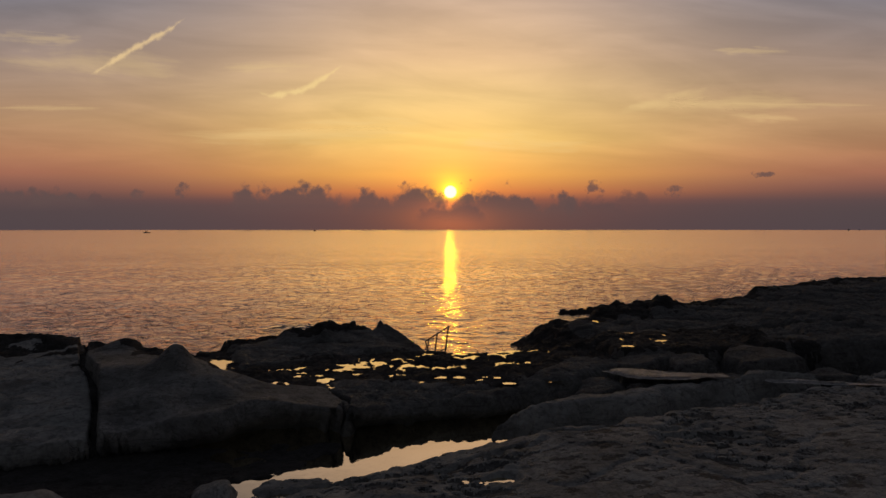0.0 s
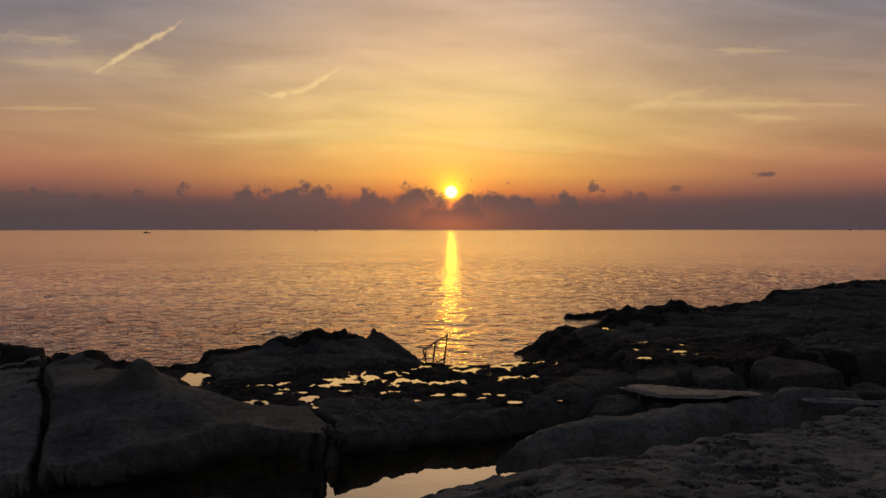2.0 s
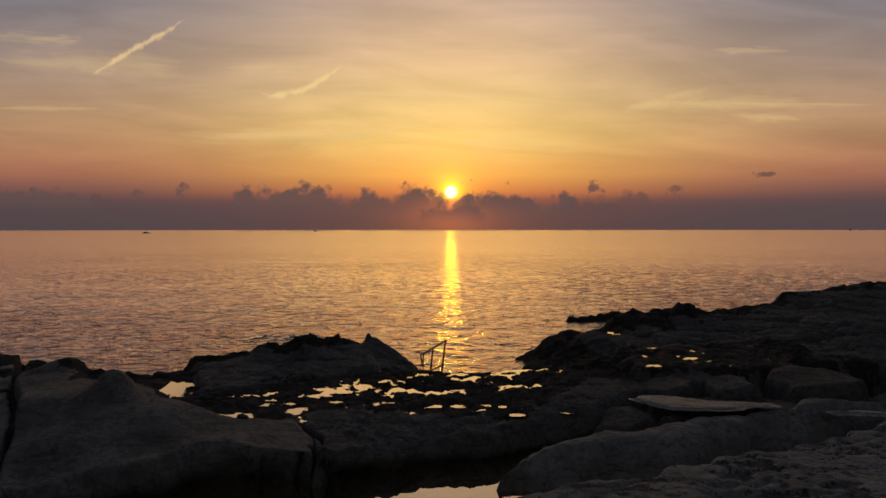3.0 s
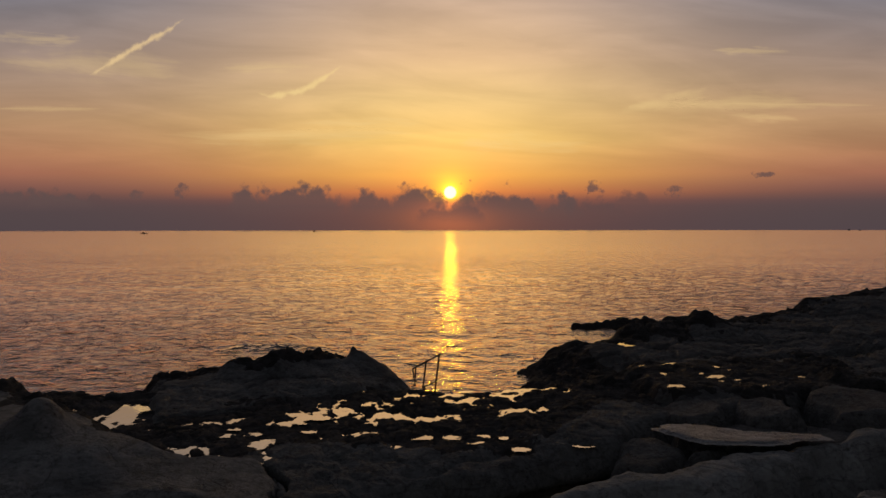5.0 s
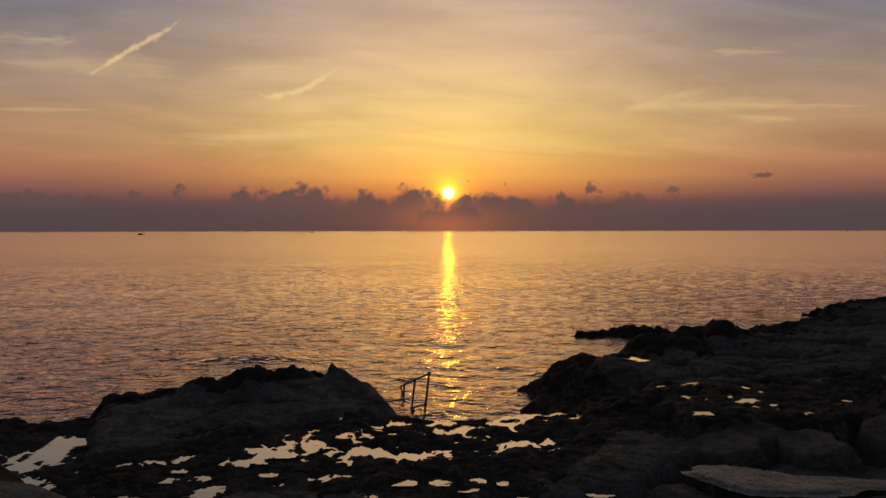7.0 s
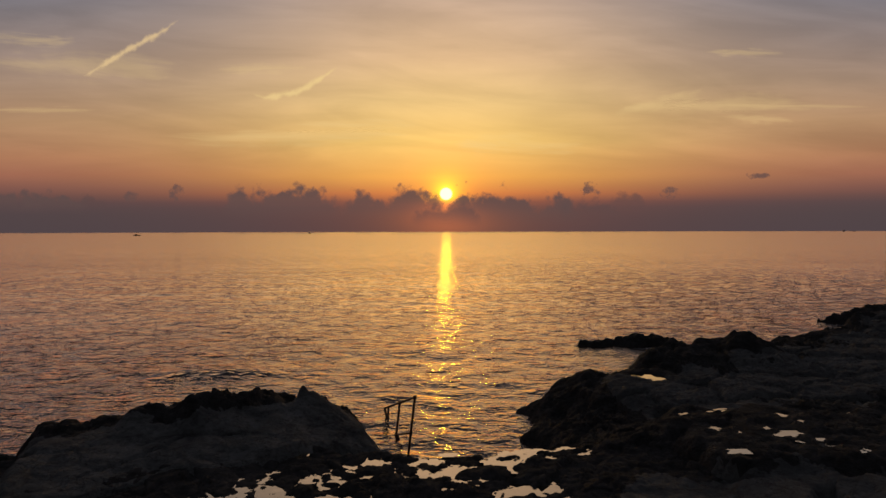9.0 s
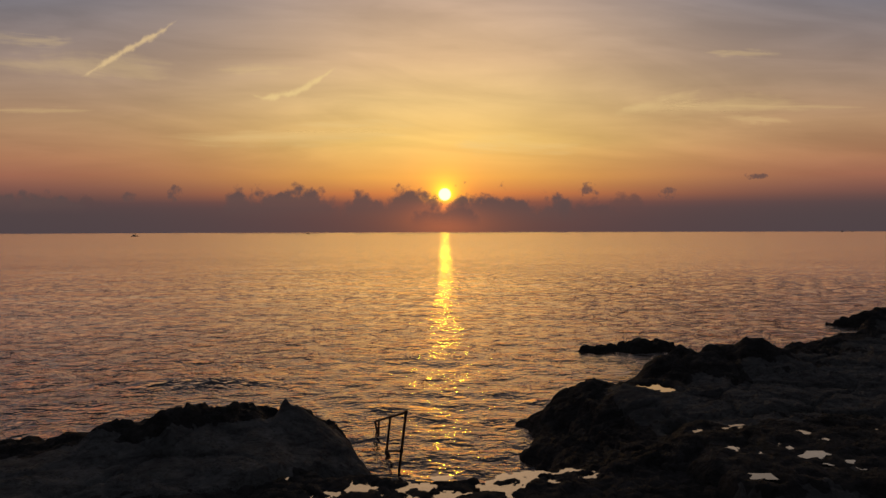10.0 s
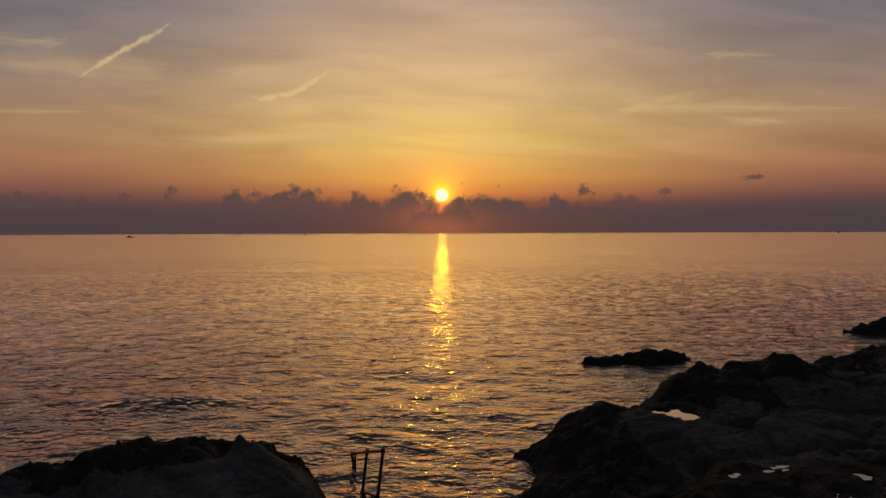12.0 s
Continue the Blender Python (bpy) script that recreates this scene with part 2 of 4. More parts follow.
def make_cloud(name, colour, thick, fine, streak=False, drawn=False, puff=False):
    """Ragged vapour on a far sheet, from the sheet's own 0..1 coordinates."""
    m, n = material(name)
    uv = n.coords("UV")
    seed = n.add("ShaderNodeObjectInfo").outputs["Random"]
    place = n.add("ShaderNodeNewGeometry").outputs["Position"]
    xyz = n.add("ShaderNodeSeparateXYZ")
    n.put(xyz.inputs[0], uv)
    u, v = xyz.outputs[0], xyz.outputs[1]
    lumps = n.noise(n.scaled(place, fine, fine, fine), 1.0, 4.0, 0.48, 0.0)
    if drawn:
        shift = n.add("ShaderNodeCombineXYZ")
        n.put(shift.inputs[0], n.math("MULTIPLY", seed, 40.0))
        lumps = n.noise(n.scaled(uv, 2.2, 3.0, 1.0, shift.outputs[0]), 1.0, 5, 0.6, 0.6)
    out = n.math("ABSOLUTE", n.math("SUBTRACT", n.math("MULTIPLY", u, 2.0), 1.0))
    middle = n.math("SUBTRACT", n.math("MULTIPLY", v, 2.0), 1.0)
    if streak:
        # the trail wanders and swells along its length, and frays at its ends
        run = n.add("ShaderNodeCombineXYZ")
        n.put(run.inputs[0], n.math("ADD", u, n.math("MULTIPLY", seed, 30.0)))
        wander = n.range(n.noise(run.outputs[0], 3.5, 4, 0.5), 0.25, 0.75, -0.26, 0.26)
        swell = n.range(n.noise(run.outputs[0], 6.0, 3, 0.5), 0.3, 0.7, *((0.7, 1.3) if drawn else (1.7, 3.0)))
        across = n.math("MULTIPLY", n.math("ABSOLUTE", n.math("ADD", middle, wander)), swell)
        body = n.math("SUBTRACT", n.math("SUBTRACT", 1.0, across), n.math("POWER", out, 4.0))
        if drawn:
            alpha = n.range(n.math("ADD", body, n.range(lumps, 0.2, 0.8, -0.9, 0.7)), 0.0, 1.2, 0.0, thick, True)
        else:
            alpha = n.range(n.math("ADD", body, n.range(lumps, 0.25, 0.75, -0.5, 0.4)), -0.1, 1.0, 0.0, thick, True)
        edge_fade = n.range(n.math("ABSOLUTE", middle), 0.7, 1.0, 1.0, 0.0, True)
        alpha = n.math("MULTIPLY", alpha, edge_fade)
    else:
        # round heads of several sizes on a slowly rolling top; the foot melts into the haze
        heads = n.math("MULTIPLY", n.math("SUBTRACT", 0.42, n.voronoi(place, 0.010)), 0.36)
        heads = n.math("ADD", heads, n.math("MULTIPLY", n.math("SUBTRACT", 0.42, n.voronoi(place, 0.024)), 0.11))
        heads = n.math("ADD", heads, n.range(n.noise(place, 0.035, 5, 0.6), 0.3, 0.7, -0.06, 0.06))
        roll = n.range(n.noise(place, 0.0045, 2, 0.5), 0.3, 0.7, -0.16, 0.12)
        if puff:
            body = n.math("SUBTRACT", 0.62, n.math("ADD", n.math("MULTIPLY", out, out), n.math("MULTIPLY", middle, middle)))
            alpha = n.range(n.math("ADD", body, n.math("ADD", n.math("MULTIPLY", heads, 0.7), n.range(n.noise(place, 0.018, 5, 0.55), 0.3, 0.7, -0.6, 0.5))), -0.05, 0.7, 0.0, thick, True)
            alpha = n.math("MULTIPLY", alpha, n.range(n.math("MAXIMUM", out, n.math("ABSOLUTE", middle)), 0.8, 1.0, 1.0, 0.0, True))
        else:
            top = n.math("SQRT", n.math("SUBTRACT", 1.0, n.math("POWER", n.math("MINIMUM", out, 1.0), 4.0)))
            body = n.math("SUBTRACT", n.math("MULTIPLY", top, 0.76), v)
            body = n.math("ADD", body, n.math("ADD", heads, roll))
            alpha = n.math("MULTIPLY", n.range(body, -0.02, 0.22, 0.0, thick, True), n.range(v, 0.0, 0.6, 0.0, 1.0, True))
            alpha = n.math("MULTIPLY", alpha, n.range(out, 0.7, 1.0, 1.0, 0.0, True))
    clear = n.add("ShaderNodeBsdfTransparent")
    light = n.add("ShaderNodeEmission")
    light.inputs[0].default_value = colour
    both = n.add("ShaderNodeMixShader")
    n.put(both.inputs[0], alpha)
    n.put(both.inputs[1], clear.outputs[0])
    n.put(both.inputs[2], light.outputs[0])
    n.put(n.add("ShaderNodeOutputMaterial").inputs[0], both.outputs[0])
    return m


cloud_dark = make_cloud("cumulus", lin(97, 78, 76), 0.92, 0.012)
cloud_faint = make_cloud("faint_cumulus", lin(94, 74, 73), 0.6, 0.015)
cloud_puff = make_cloud("small_cumulus", lin(104, 80, 76), 0.85, 0.012, puff=True)
vapour = make_cloud("contrail", lin(242, 208, 152), 0.66, 0.014, True)
faint_vapour = make_cloud("faint_contrail", lin(249, 216, 148), 0.64, 0.010, True)
cirrus = make_cloud("cirrus", lin(248, 214, 148), 0.22, 0.02, True, True)

m_metal, n = material("rusty_steel")
at = n.coords()
rust = n.noise(at, 14, 5, 0.6)
surface(n, n.mix(n.range(rust, 0.4, 0.6), (0.10, 0.06, 0.045, 1), (0.16, 0.055, 0.03, 1)), n.range(rust, 0.3, 0.7, 0.45, 0.8), n.bump(rust, 0.4, 0.004), 0.4)

m_hull, n = material("boat_paint")
surface(n, n.mix(n.noise(n.coords(), 2.0), (0.06, 0.06, 0.07, 1), (0.12, 0.11, 0.11, 1)), 0.5)


# ---- shapes ----
def lattice(ix, iy, seed):
    h = (ix * 374761393 + iy * 668265263 + seed * 974634777) & 0xFFFFFFFF
    h = ((h ^ (h >> 13)) * 1274126177) & 0xFFFFFFFF
    return ((h ^ (h >> 16)) & 0xFFFF) / 32767.5 - 1.0


def value_noise(x, y, seed):
    """Smooth noise of -1..1 with a cell of one."""
    ix, iy = np.floor(x).astype(np.int64), np.floor(y).astype(np.int64)
    fx, fy = x - ix, y - iy
    fx, fy = fx * fx * fx * (fx * (fx * 6 - 15) + 10), fy * fy * fy * (fy * (fy * 6 - 15) + 10)
    a, b = lattice(ix, iy, seed), lattice(ix + 1, iy, seed)
    c, d = lattice(ix, iy + 1, seed), lattice(ix + 1, iy + 1, seed)
    return (a + (b - a) * fx) * (1 - fy) + (c + (d - c) * fx) * fy


def fractal(x, y, seed, octaves=4, gain=0.5):
    total, size = np.zeros_like(x), 1.0
    for i in range(octaves):
        turn = 0.6 * i
        u, v = x * math.cos(turn) - y * math.sin(turn), x * math.sin(turn) + y * math.cos(turn)
        total += size * value_noise(u * 2 ** i, v * 2 ** i, seed + 17 * i)
        size *= gain
    return total


def inside(x, y, outline):
    """Distance to an outline, positive inside."""
    best, odd = np.full_like(x, 1e9), np.zeros(x.shape, bool)
    for (ax, ay), (bx, by) in zip(outline, outline[1:] + outline[:1]):
        ex, ey = bx - ax, by - ay
        t = np.clip(((x - ax) * ex + (y - ay) * ey) / (ex * ex + ey * ey), 0, 1)
        best = np.minimum(best, np.hypot(x - ax - t * ex, y - ay - t * ey))
        if ay != by:
            odd ^= ((ay > y) != (by > y)) & (x < ex * (y - ay) / (by - ay) + ax)
    return np.where(odd, best, -best)


def blended(x, y, tops):
    """A smooth surface through a few heights."""
    total, weight = np.zeros_like(x), np.zeros_like(x)
    for px, py, pz in tops:
        w = 1 / ((x - px) ** 2 + (y - py) ** 2 + 0.6) ** 1.6
        total, weight = total + w * pz, weight + w
    return total / weight


def sheet(name, x, y, z, keep, mats, which=None, smooth=True):
    """A mesh over a grid of points; keep marks its cells."""
    rows, cols = x.shape
    index = np.arange(rows * cols).reshape(rows, cols)
    quads = np.stack([index[:-1, :-1], index[:-1, 1:], index[1:, 1:], index[1:, :-1]], -1)[keep]
    used, quads = np.unique(quads, return_inverse=True)
    quads = quads.reshape(-1, 4)
    points = np.stack([x, y, z], -1).reshape(-1, 3)[used]
    mesh = bpy.data.meshes.new(name)
    mesh.vertices.add(len(points))
    mesh.vertices.foreach_set("co", points.astype(np.float32).ravel())
    mesh.loops.add(quads.size)
    mesh.loops.foreach_set("vertex_index", quads.astype(np.int32).ravel())
    mesh.polygons.add(len(quads))
    mesh.polygons.foreach_set("loop_start", np.arange(0, quads.size, 4, dtype=np.int32))
    mesh.polygons.foreach_set("use_smooth", np.full(len(quads), smooth))
    for m in mats:
        mesh.materials.append(m)
    if which is not None:
        mesh.polygons.foreach_set("material_index", which[keep].astype(np.int32))
    mesh.update(calc_edges=True)
    return new(name, mesh)


def cells(x, y, seed):
    """Cells of about one across: each point's height of its own block, and how near it lies to a joint."""
    ix, iy = np.floor(x).astype(np.int64), np.floor(y).astype(np.int64)
    first, second, height = np.full_like(x, 9.0), np.full_like(x, 9.0), np.zeros_like(x)
    for dx in (-1, 0, 1):
        for dy in (-1, 0, 1):
            cx, cy = ix + dx, iy + dy
            px, py = x - cx - 0.5 - 0.42 * lattice(cx, cy, seed), y - cy - 0.5 - 0.42 * lattice(cx, cy, seed + 1)
            far = np.hypot(px, py)
            mine = lattice(cx, cy, seed + 2) + 0.9 * (px * lattice(cx, cy, seed + 3) + py * lattice(cx, cy, seed + 4))
            nearer = far < first
            second = np.where(nearer, first, np.minimum(second, far))
            height = np.where(nearer, mine, height)
            first = np.where(nearer, far, first)
    return height, second - first


def beside(x, y, line):
    """Distance to a line of several points."""
    best = np.full_like(x, 1e9)
    for (ax, ay), (bx, by) in zip(line, line[1:]):
        ex, ey = bx - ax, by - ay
        t = np.clip(((x - ax) * ex + (y - ay) * ey) / (ex * ex + ey * ey), 0, 1)
        best = np.minimum(best, np.hypot(x - ax - t * ex, y - ay - t * ey))
    return best


def rock(name, label, outline, tops, edge=1.2, power=2.2, base=-1.0, cell=0.07, lumps=0.18, chips=0.05, beds=0.3, ragged=0.35, pits=0.0,
         dips=(), pans=(), knobs=(), cracks=(), sharp=(), blocks=(), crags=0.0, calm=0.45, fine=0.0, dark=None, mats=None, titles=("body", "crust"), words=("smooth pale stone", "dark algae-stained crust"), fray=0.5, undercut=None, seed=1, category="rock"):
    """One mass of shore rock: an outline in plan, a rounded edge (steep along the sharp lines), a top through a few heights,
    joints and weathering. blocks: size, unevenness and joint depth of broken layers; crags: unevenness of the dark parts."""
    xs, ys = [p[0] for p in outline], [p[1] for p in outline]
    x, y = np.meshgrid(np.arange(min(xs) - 1, max(xs) + 1, cell), np.arange(min(ys) - 1, max(ys) + 1, cell))
    near = np.ones_like(x)
    for line in sharp:
        near = np.minimum(near, np.clip((beside(x, y, line) - 0.4) / 2.0, 0.0, 1))
    # neighbours share this bend, so that the cracks between them stay narrow
    bend = 0.22 * fractal(x * 0.45, y * 0.45, 900, 4, 0.55)
    into = inside(x + bend, y - bend, outline) + ragged * (0.06 + 0.94 * near) * fractal(x * 0.55, y * 0.55, seed, 5, 0.55)
    top = blended(x, y, tops) + lumps * fractal(x * 0.33, y * 0.33, seed + 5, 3, 0.5)
    for kx, ky, size, high in knobs:
        top = top + high * np.exp(-(((x - kx) ** 2 + (y - ky) ** 2) / size ** 2) ** 1.3)
    rise = np.clip(into / (edge * (0.14 + 0.86 * near)), 0, 1)
    z = base + (top - base) * (1 - (1 - rise) ** power)
    stain = np.zeros_like(x)
    if dark is not None:
        stain = dark(x, y, z, into) + fray * fractal(x * 0.8, y * 0.8, seed + 41, 5, 0.6)
    bed = 0.34
    z = z + beds * bed * np.sin(2 * math.pi * (z / bed + 0.25 * fractal(x * 0.2, y * 0.2, seed + 9, 2))) / (2 * math.pi)
    z = z + chips * fractal(x * 1.4, y * 1.4, seed + 11, 4, 0.55)
    z = z - chips * 1.2 * np.clip(1 - np.abs(fractal(x * 0.5, y * 0.8, seed + 21, 3, 0.5)) * 9, 0, 1)
    wx, wy = x + 0.3 * fractal(x * 0.7, y * 0.7, seed + 51, 3), y + 0.3 * fractal(x * 0.7, y * 0.7, seed + 52, 3)
    for size, uneven, deep in blocks:
        high, joint = cells(wx / size, wy / size * 1.25, seed + 60)
        z = z + (uneven * high - deep * np.clip(1 - joint / 0.10, 0, 1)) * np.clip(into / calm, 0, 1)
    if crags:
        high, joint = cells(wx / 0.75, wy / 0.75, seed + 70)
        small, _ = cells(wx / 0.3, wy / 0.3, seed + 80)
        z = z + crags * (high + 0.45 * small - 0.8 * np.clip(1 - joint / 0.15, 0, 1)) * np.clip(stain * 1.5, 0, 1) * np.clip(into / calm, 0, 1)
    if pits:
        where = np.clip(0.6 + 1.2 * fractal(x * 0.25, y * 0.25, seed + 33, 2), 0.15, 1.2)
        z = z - pits * where * np.clip((fractal(x * 1.3, y * 2.9, seed + 31, 4, 0.55) - 0.30) * 9, 0, 1)
        z = z - 0.45 * pits * where * np.clip((fractal(x * 3.0, y * 5.5, seed + 32, 3, 0.6) - 0.34) * 8, 0, 1)
    for line, wide, deep in cracks:
        z = z - deep * np.exp(-(beside(wx, wy, line) / wide) ** 2)
    for level, hollows in pans:
        reach = np.min([np.hypot((x - dx) / (rx + 0.25), (y - dy) / (ry + 0.25)) for dx, dy, rx, ry, deep in hollows], 0)
        worn = np.clip((2.6 - reach) / 1.2, 0, 1)
        z = z + worn * (level + 0.05 + 1.0 * chips * fractal(x * 1.9, y * 1.9, seed + 91, 4, 0.6) - z)
    if fine:
        z = z + fine * fractal(x * 2.6, y * 3.2, seed + 95, 4, 0.62)
        wx, wy = wx + 0.22 * fractal(x * 2.2, y * 2.2, seed + 96, 3, 0.6), wy + 0.16 * fractal(x * 2.2, y * 2.2, seed + 97, 3, 0.6)
    for dx, dy, rx, ry, deep in dips:
        z = z - deep * np.exp(-(((wx - dx) / rx) ** 2 + ((wy - dy) / ry) ** 2) ** 1.5)
    if undercut:
        # the sea has worn the foot away below a level: it lies further back than the brow
        brow, back_x, back_y, climb = undercut
        brow = brow + climb * (x - outline[0][0])
        worn = np.clip((brow + 0.12 * fractal(x * 0.6, y * 0.6, seed + 88, 3) - z) / 0.6, 0, 1.3) * np.clip(1.6 - into, 0, 1)
        x, y = x + back_x * worn, y + back_y * worn
    keep = (into > -cell * 2)
    keep = keep[:-1, :-1] | keep[1:, :-1] | keep[:-1, 1:] | keep[1:, 1:]
    mats = mats or [limestone, karst]
    if dark is None or (stain[:-1, :-1] > 0).all():
        return tagged(sheet(name, x, y, z, keep, [mats[-1] if dark else mats[0]]), label, category), x, y, z
    crust = (stain > 0)[:-1, :-1]
    ob = tagged(new(name), label, category)
    for title, which, mat, look_words in zip(titles, (keep & ~crust, keep & crust), mats, words):
        piece = sheet(title, x, y, z, which, [mat])
        piece.parent = ob
        tagged(piece, look_words)
    return ob, x, y, z


def flood(x, y, z, level, dips, label, group, reach=1.7):
    """Water standing in the hollows of a rock: each stretch of it is a puddle of its own."""
    near = np.min([np.hypot((x - dx) / rx, (y - dy) / ry) for dx, dy, rx, ry, deep in dips], 0)
    near = near + 0.5 * fractal(x * 2.2, y * 2.2, 333, 4, 0.65)
    wet = (z < level + 0.02) & (z > level - 0.36) & (near < reach)
    wet = wet[:-1, :-1] | wet[1:, :-1] | wet[:-1, 1:] | wet[1:, 1:]
    left = set(zip(*(int_row.tolist() for int_row in np.nonzero(wet))))
    while left:
        todo = [left.pop()]
        mine = np.zeros_like(wet)
        count = 0
        while todo:
            r, c = todo.pop()
            mine[r, c] = True
            count += 1
            for dr in (-1, 0, 1):
                for dc in (-1, 0, 1):
                    if (r + dr, c + dc) in left:
                        left.remove((r + dr, c + dc))
                        todo.append((r + dr, c + dc))
        if count > 7:
            tagged(sheet("puddle", x, y, np.full_like(x, level), mine, [still_water]), label, "puddle", group)


# ---- ground, sea ----
def make_ground():
    ys = np.concatenate([-np.geomspace(4800, 40, 30), np.linspace(-30, 60, 60), np.geomspace(70, 4800, 30)])
    xs = np.concatenate([-np.geomspace(4800, 70, 30), np.linspace(-60, 60, 80), np.geomspace(70, 4800, 30)])
    x, y = np.meshgrid(xs, ys)
    shore = 9 + 2 * fractal(x * 0.08, y * 0.08, 3, 3)
    z = np.where(y < shore, np.minimum(1.3, -1.8 + (shore - y) * 0.5), -1.8) + np.where(y < -15, (-15 - np.maximum(y, -200)) * 0.03, 0)
    z = z + 0.12 * fractal(x * 0.4, y * 0.4, 8, 3)
    ob = sheet("ground", x, y, z, np.ones((x.shape[0] - 1, x.shape[1] - 1), bool), [limestone])
    tagged(ob, "grey limestone ground running under the sea", "ground", kind="structure")


def make_sea():
    ring = np.concatenate([np.geomspace(12, 150, 560), np.geomspace(154, 4790, 50)])
    turn = np.radians(np.linspace(-62, 62, 620))
    r, a = np.meshgrid(ring, turn, indexing="ij")
    x, y = r * np.sin(a), 6 + r * np.cos(a)
    z = np.zeros_like(x)
    gap = r * 0.0045
    for i in range(26):
        length = 1.1 * 1.1 ** i
        way = radians(-90 + random.gauss(0, 27))
        k = 2 * math.pi / length
        fade = np.clip((length / gap - 4) / 6, 0, 1)
        gust = 0.65 + 0.6 * fractal(x / 14 + i, y / 9, 50 + i, 2)
        z += fade * gust * length * (0.0042 if length < 3 else 0.0018) * np.sin(k * (x * math.cos(way) + y * math.sin(way)) + random.uniform(0, 6.28))
    z += 0.25 * np.exp(-((y - 41.8 - 0.10 * (x + 10) - 0.02 * (x + 11) ** 2) / 0.95) ** 2 - ((x + 11) / 3.6) ** 2)
    calm = np.clip((y - 20) / 12, 0.0, 1)
    ob = sheet("water", x, y, z * calm, np.ones((x.shape[0] - 1, x.shape[1] - 1), bool), [sea_water])
    tagged(ob, "calm open sea with small ripples under the sunset", "water", kind="structure")


make_ground()
make_sea()


# ---- shore rocks ----
def always(x, y, z, into):
    return np.ones_like(x)


ON_SLAB = [(1.5, 14.75, 0.55, 0.22, 0.16), (2.0, 17.9, 0.35, 0.10, 0.2), (-4.7, 14.9, 0.6, 0.25, 0.18)]
slab = rock("rock_slab", "broad grey limestone shelf, pitted and worn, beside the tide pool",
     [(-6.0, 12.5), (-5.9, 15.7), (-4.7, 16.1), (-3.2, 16.4), (-1.6, 17.25), (0.1, 18.35), (1.2, 18.95), (2.2, 18.4), (4.6, 18.2), (5.9, 18.9), (8.4, 19.9), (11, 20.6), (14, 21.7), (18, 24), (24, 25), (36, 25), (36, 4), (-6, 4)],
     [(-5, 15, 0.14), (-3, 15.7, 0.15), (-1.2, 16.5, 0.2), (0.8, 17.7, 0.3), (-4, 13, 0.5), (-1.5, 14.6, 0.6), (1.6, 16.4, 0.8), (3.8, 17.3, 1.1), (5.7, 16, 1.17), (9.3, 18.8, 1.17), (14, 16, 1.3), (20, 20, 1.45), (4, 10, 1.1), (15, 21.4, 1.3)],
     edge=0.6, lumps=0.02, chips=0.007, pits=0.07, ragged=0.22, beds=0.06, seed=3, cell=0.045, blocks=[(3.6, 0.006, 0.05)], fine=0.005,
     cracks=[([(-4, 15.2), (-1.5, 15.6), (1.5, 16.6), (3.2, 17.2)], 0.10, 0.16), ([(2.2, 18.2), (3.4, 17.6), (6, 17.4)], 0.08, 0.10), ([(2.4, 18.3), (4.7, 18.3), (6.0, 18.9), (8.5, 19.9), (11, 20.6)], 0.22, 0.35)],
     # the deepest pits are coloured darker so that they read as deeper
     mats=[limestone, grey_rock], titles=("body", "hollows"), words=("smooth grey stone", "hollows coloured darker than the stone around"), fray=0.0,
     dark=lambda x, y, z, into: np.maximum(fractal(x * 1.3, y * 2.9, 34, 4, 0.55) - 0.56, 0.6 * fractal(x * 3.0, y * 5.5, 35, 3, 0.6) - 0.52) + 0.10 * fractal(x * 0.25, y * 0.25, 36, 2),
     dips=[(6.9, 16.7, 0.7, 0.16, 0.16), (7.3, 17.4, 0.9, 0.15, 0.14), (8.8, 17.0, 0.5, 0.12, 0.12), *ON_SLAB])
# added black rock over the pool, standing in for the outcrop's dark reflection
rock("rock_dark_fill", "low black rock laid over the pool in place of its dark reflection",
     [(-22, 11), (-7.2, 11.5), (-6.9, 14.8), (-6.2, 15.5), (-5.3, 15.8), (-4.7, 16.2), (-4.1, 16.3), (-3.9, 17.0), (-3.3, 17.7), (-3.4, 19.0), (-5.6, 19.2), (-9, 18.6), (-12, 18), (-22, 17)], [(-8, 14, 0.10), (-14, 14, 0.2), (-7, 16.5, 0.09), (-5, 17, 0.10), (-4, 17.8, 0.09), (-9, 17.5, 0.2)],
     edge=0.5, lumps=0.06, chips=0.04, ragged=0.25, mats=[karst], seed=29)
rock("rock_ridge", "long rounded grey limestone ridge like a fallen trunk",
     [(1.1, 18.75), (2.6, 18.75), (4.8, 19.2), (6.2, 19.6), (8.6, 20.6), (11, 21.1), (13.5, 21.9), (16.5, 23.0), (16.5, 24.4), (13.5, 23.9), (11, 23.1), (9.1, 22.6), (6.7, 22.2), (4.5, 21.6), (2.0, 20.3), (1.0, 19.5)],
     [(1.5, 19.3, 0.75), (3, 19.9, 1.12), (5.2, 20.8, 1.26), (8, 21.5, 1.28), (11, 22.4, 1.3), (13, 22.9, 1.42), (16, 23.6, 1.35)],
     edge=0.95, power=2.0, lumps=0.06, chips=0.032, ragged=0.16, beds=0.2, seed=14, cell=0.055, knobs=[(5.15, 21.4, 0.28, 0.2), (12.6, 23.1, 0.9, 0.12)],
     cracks=[([(2.2, 18.5), (2.5, 19.4), (2.4, 20.4)], 0.06, 0.16)],
     crags=0.07, fine=0.015, mats=[limestone, mid_stone], titles=("trunk", "end_block"), words=("smooth rounded stone", "broken stone end"), fray=0.0, dark=lambda x, y, z, into: 2.42 - x + 0.25 * (y - 19.4))
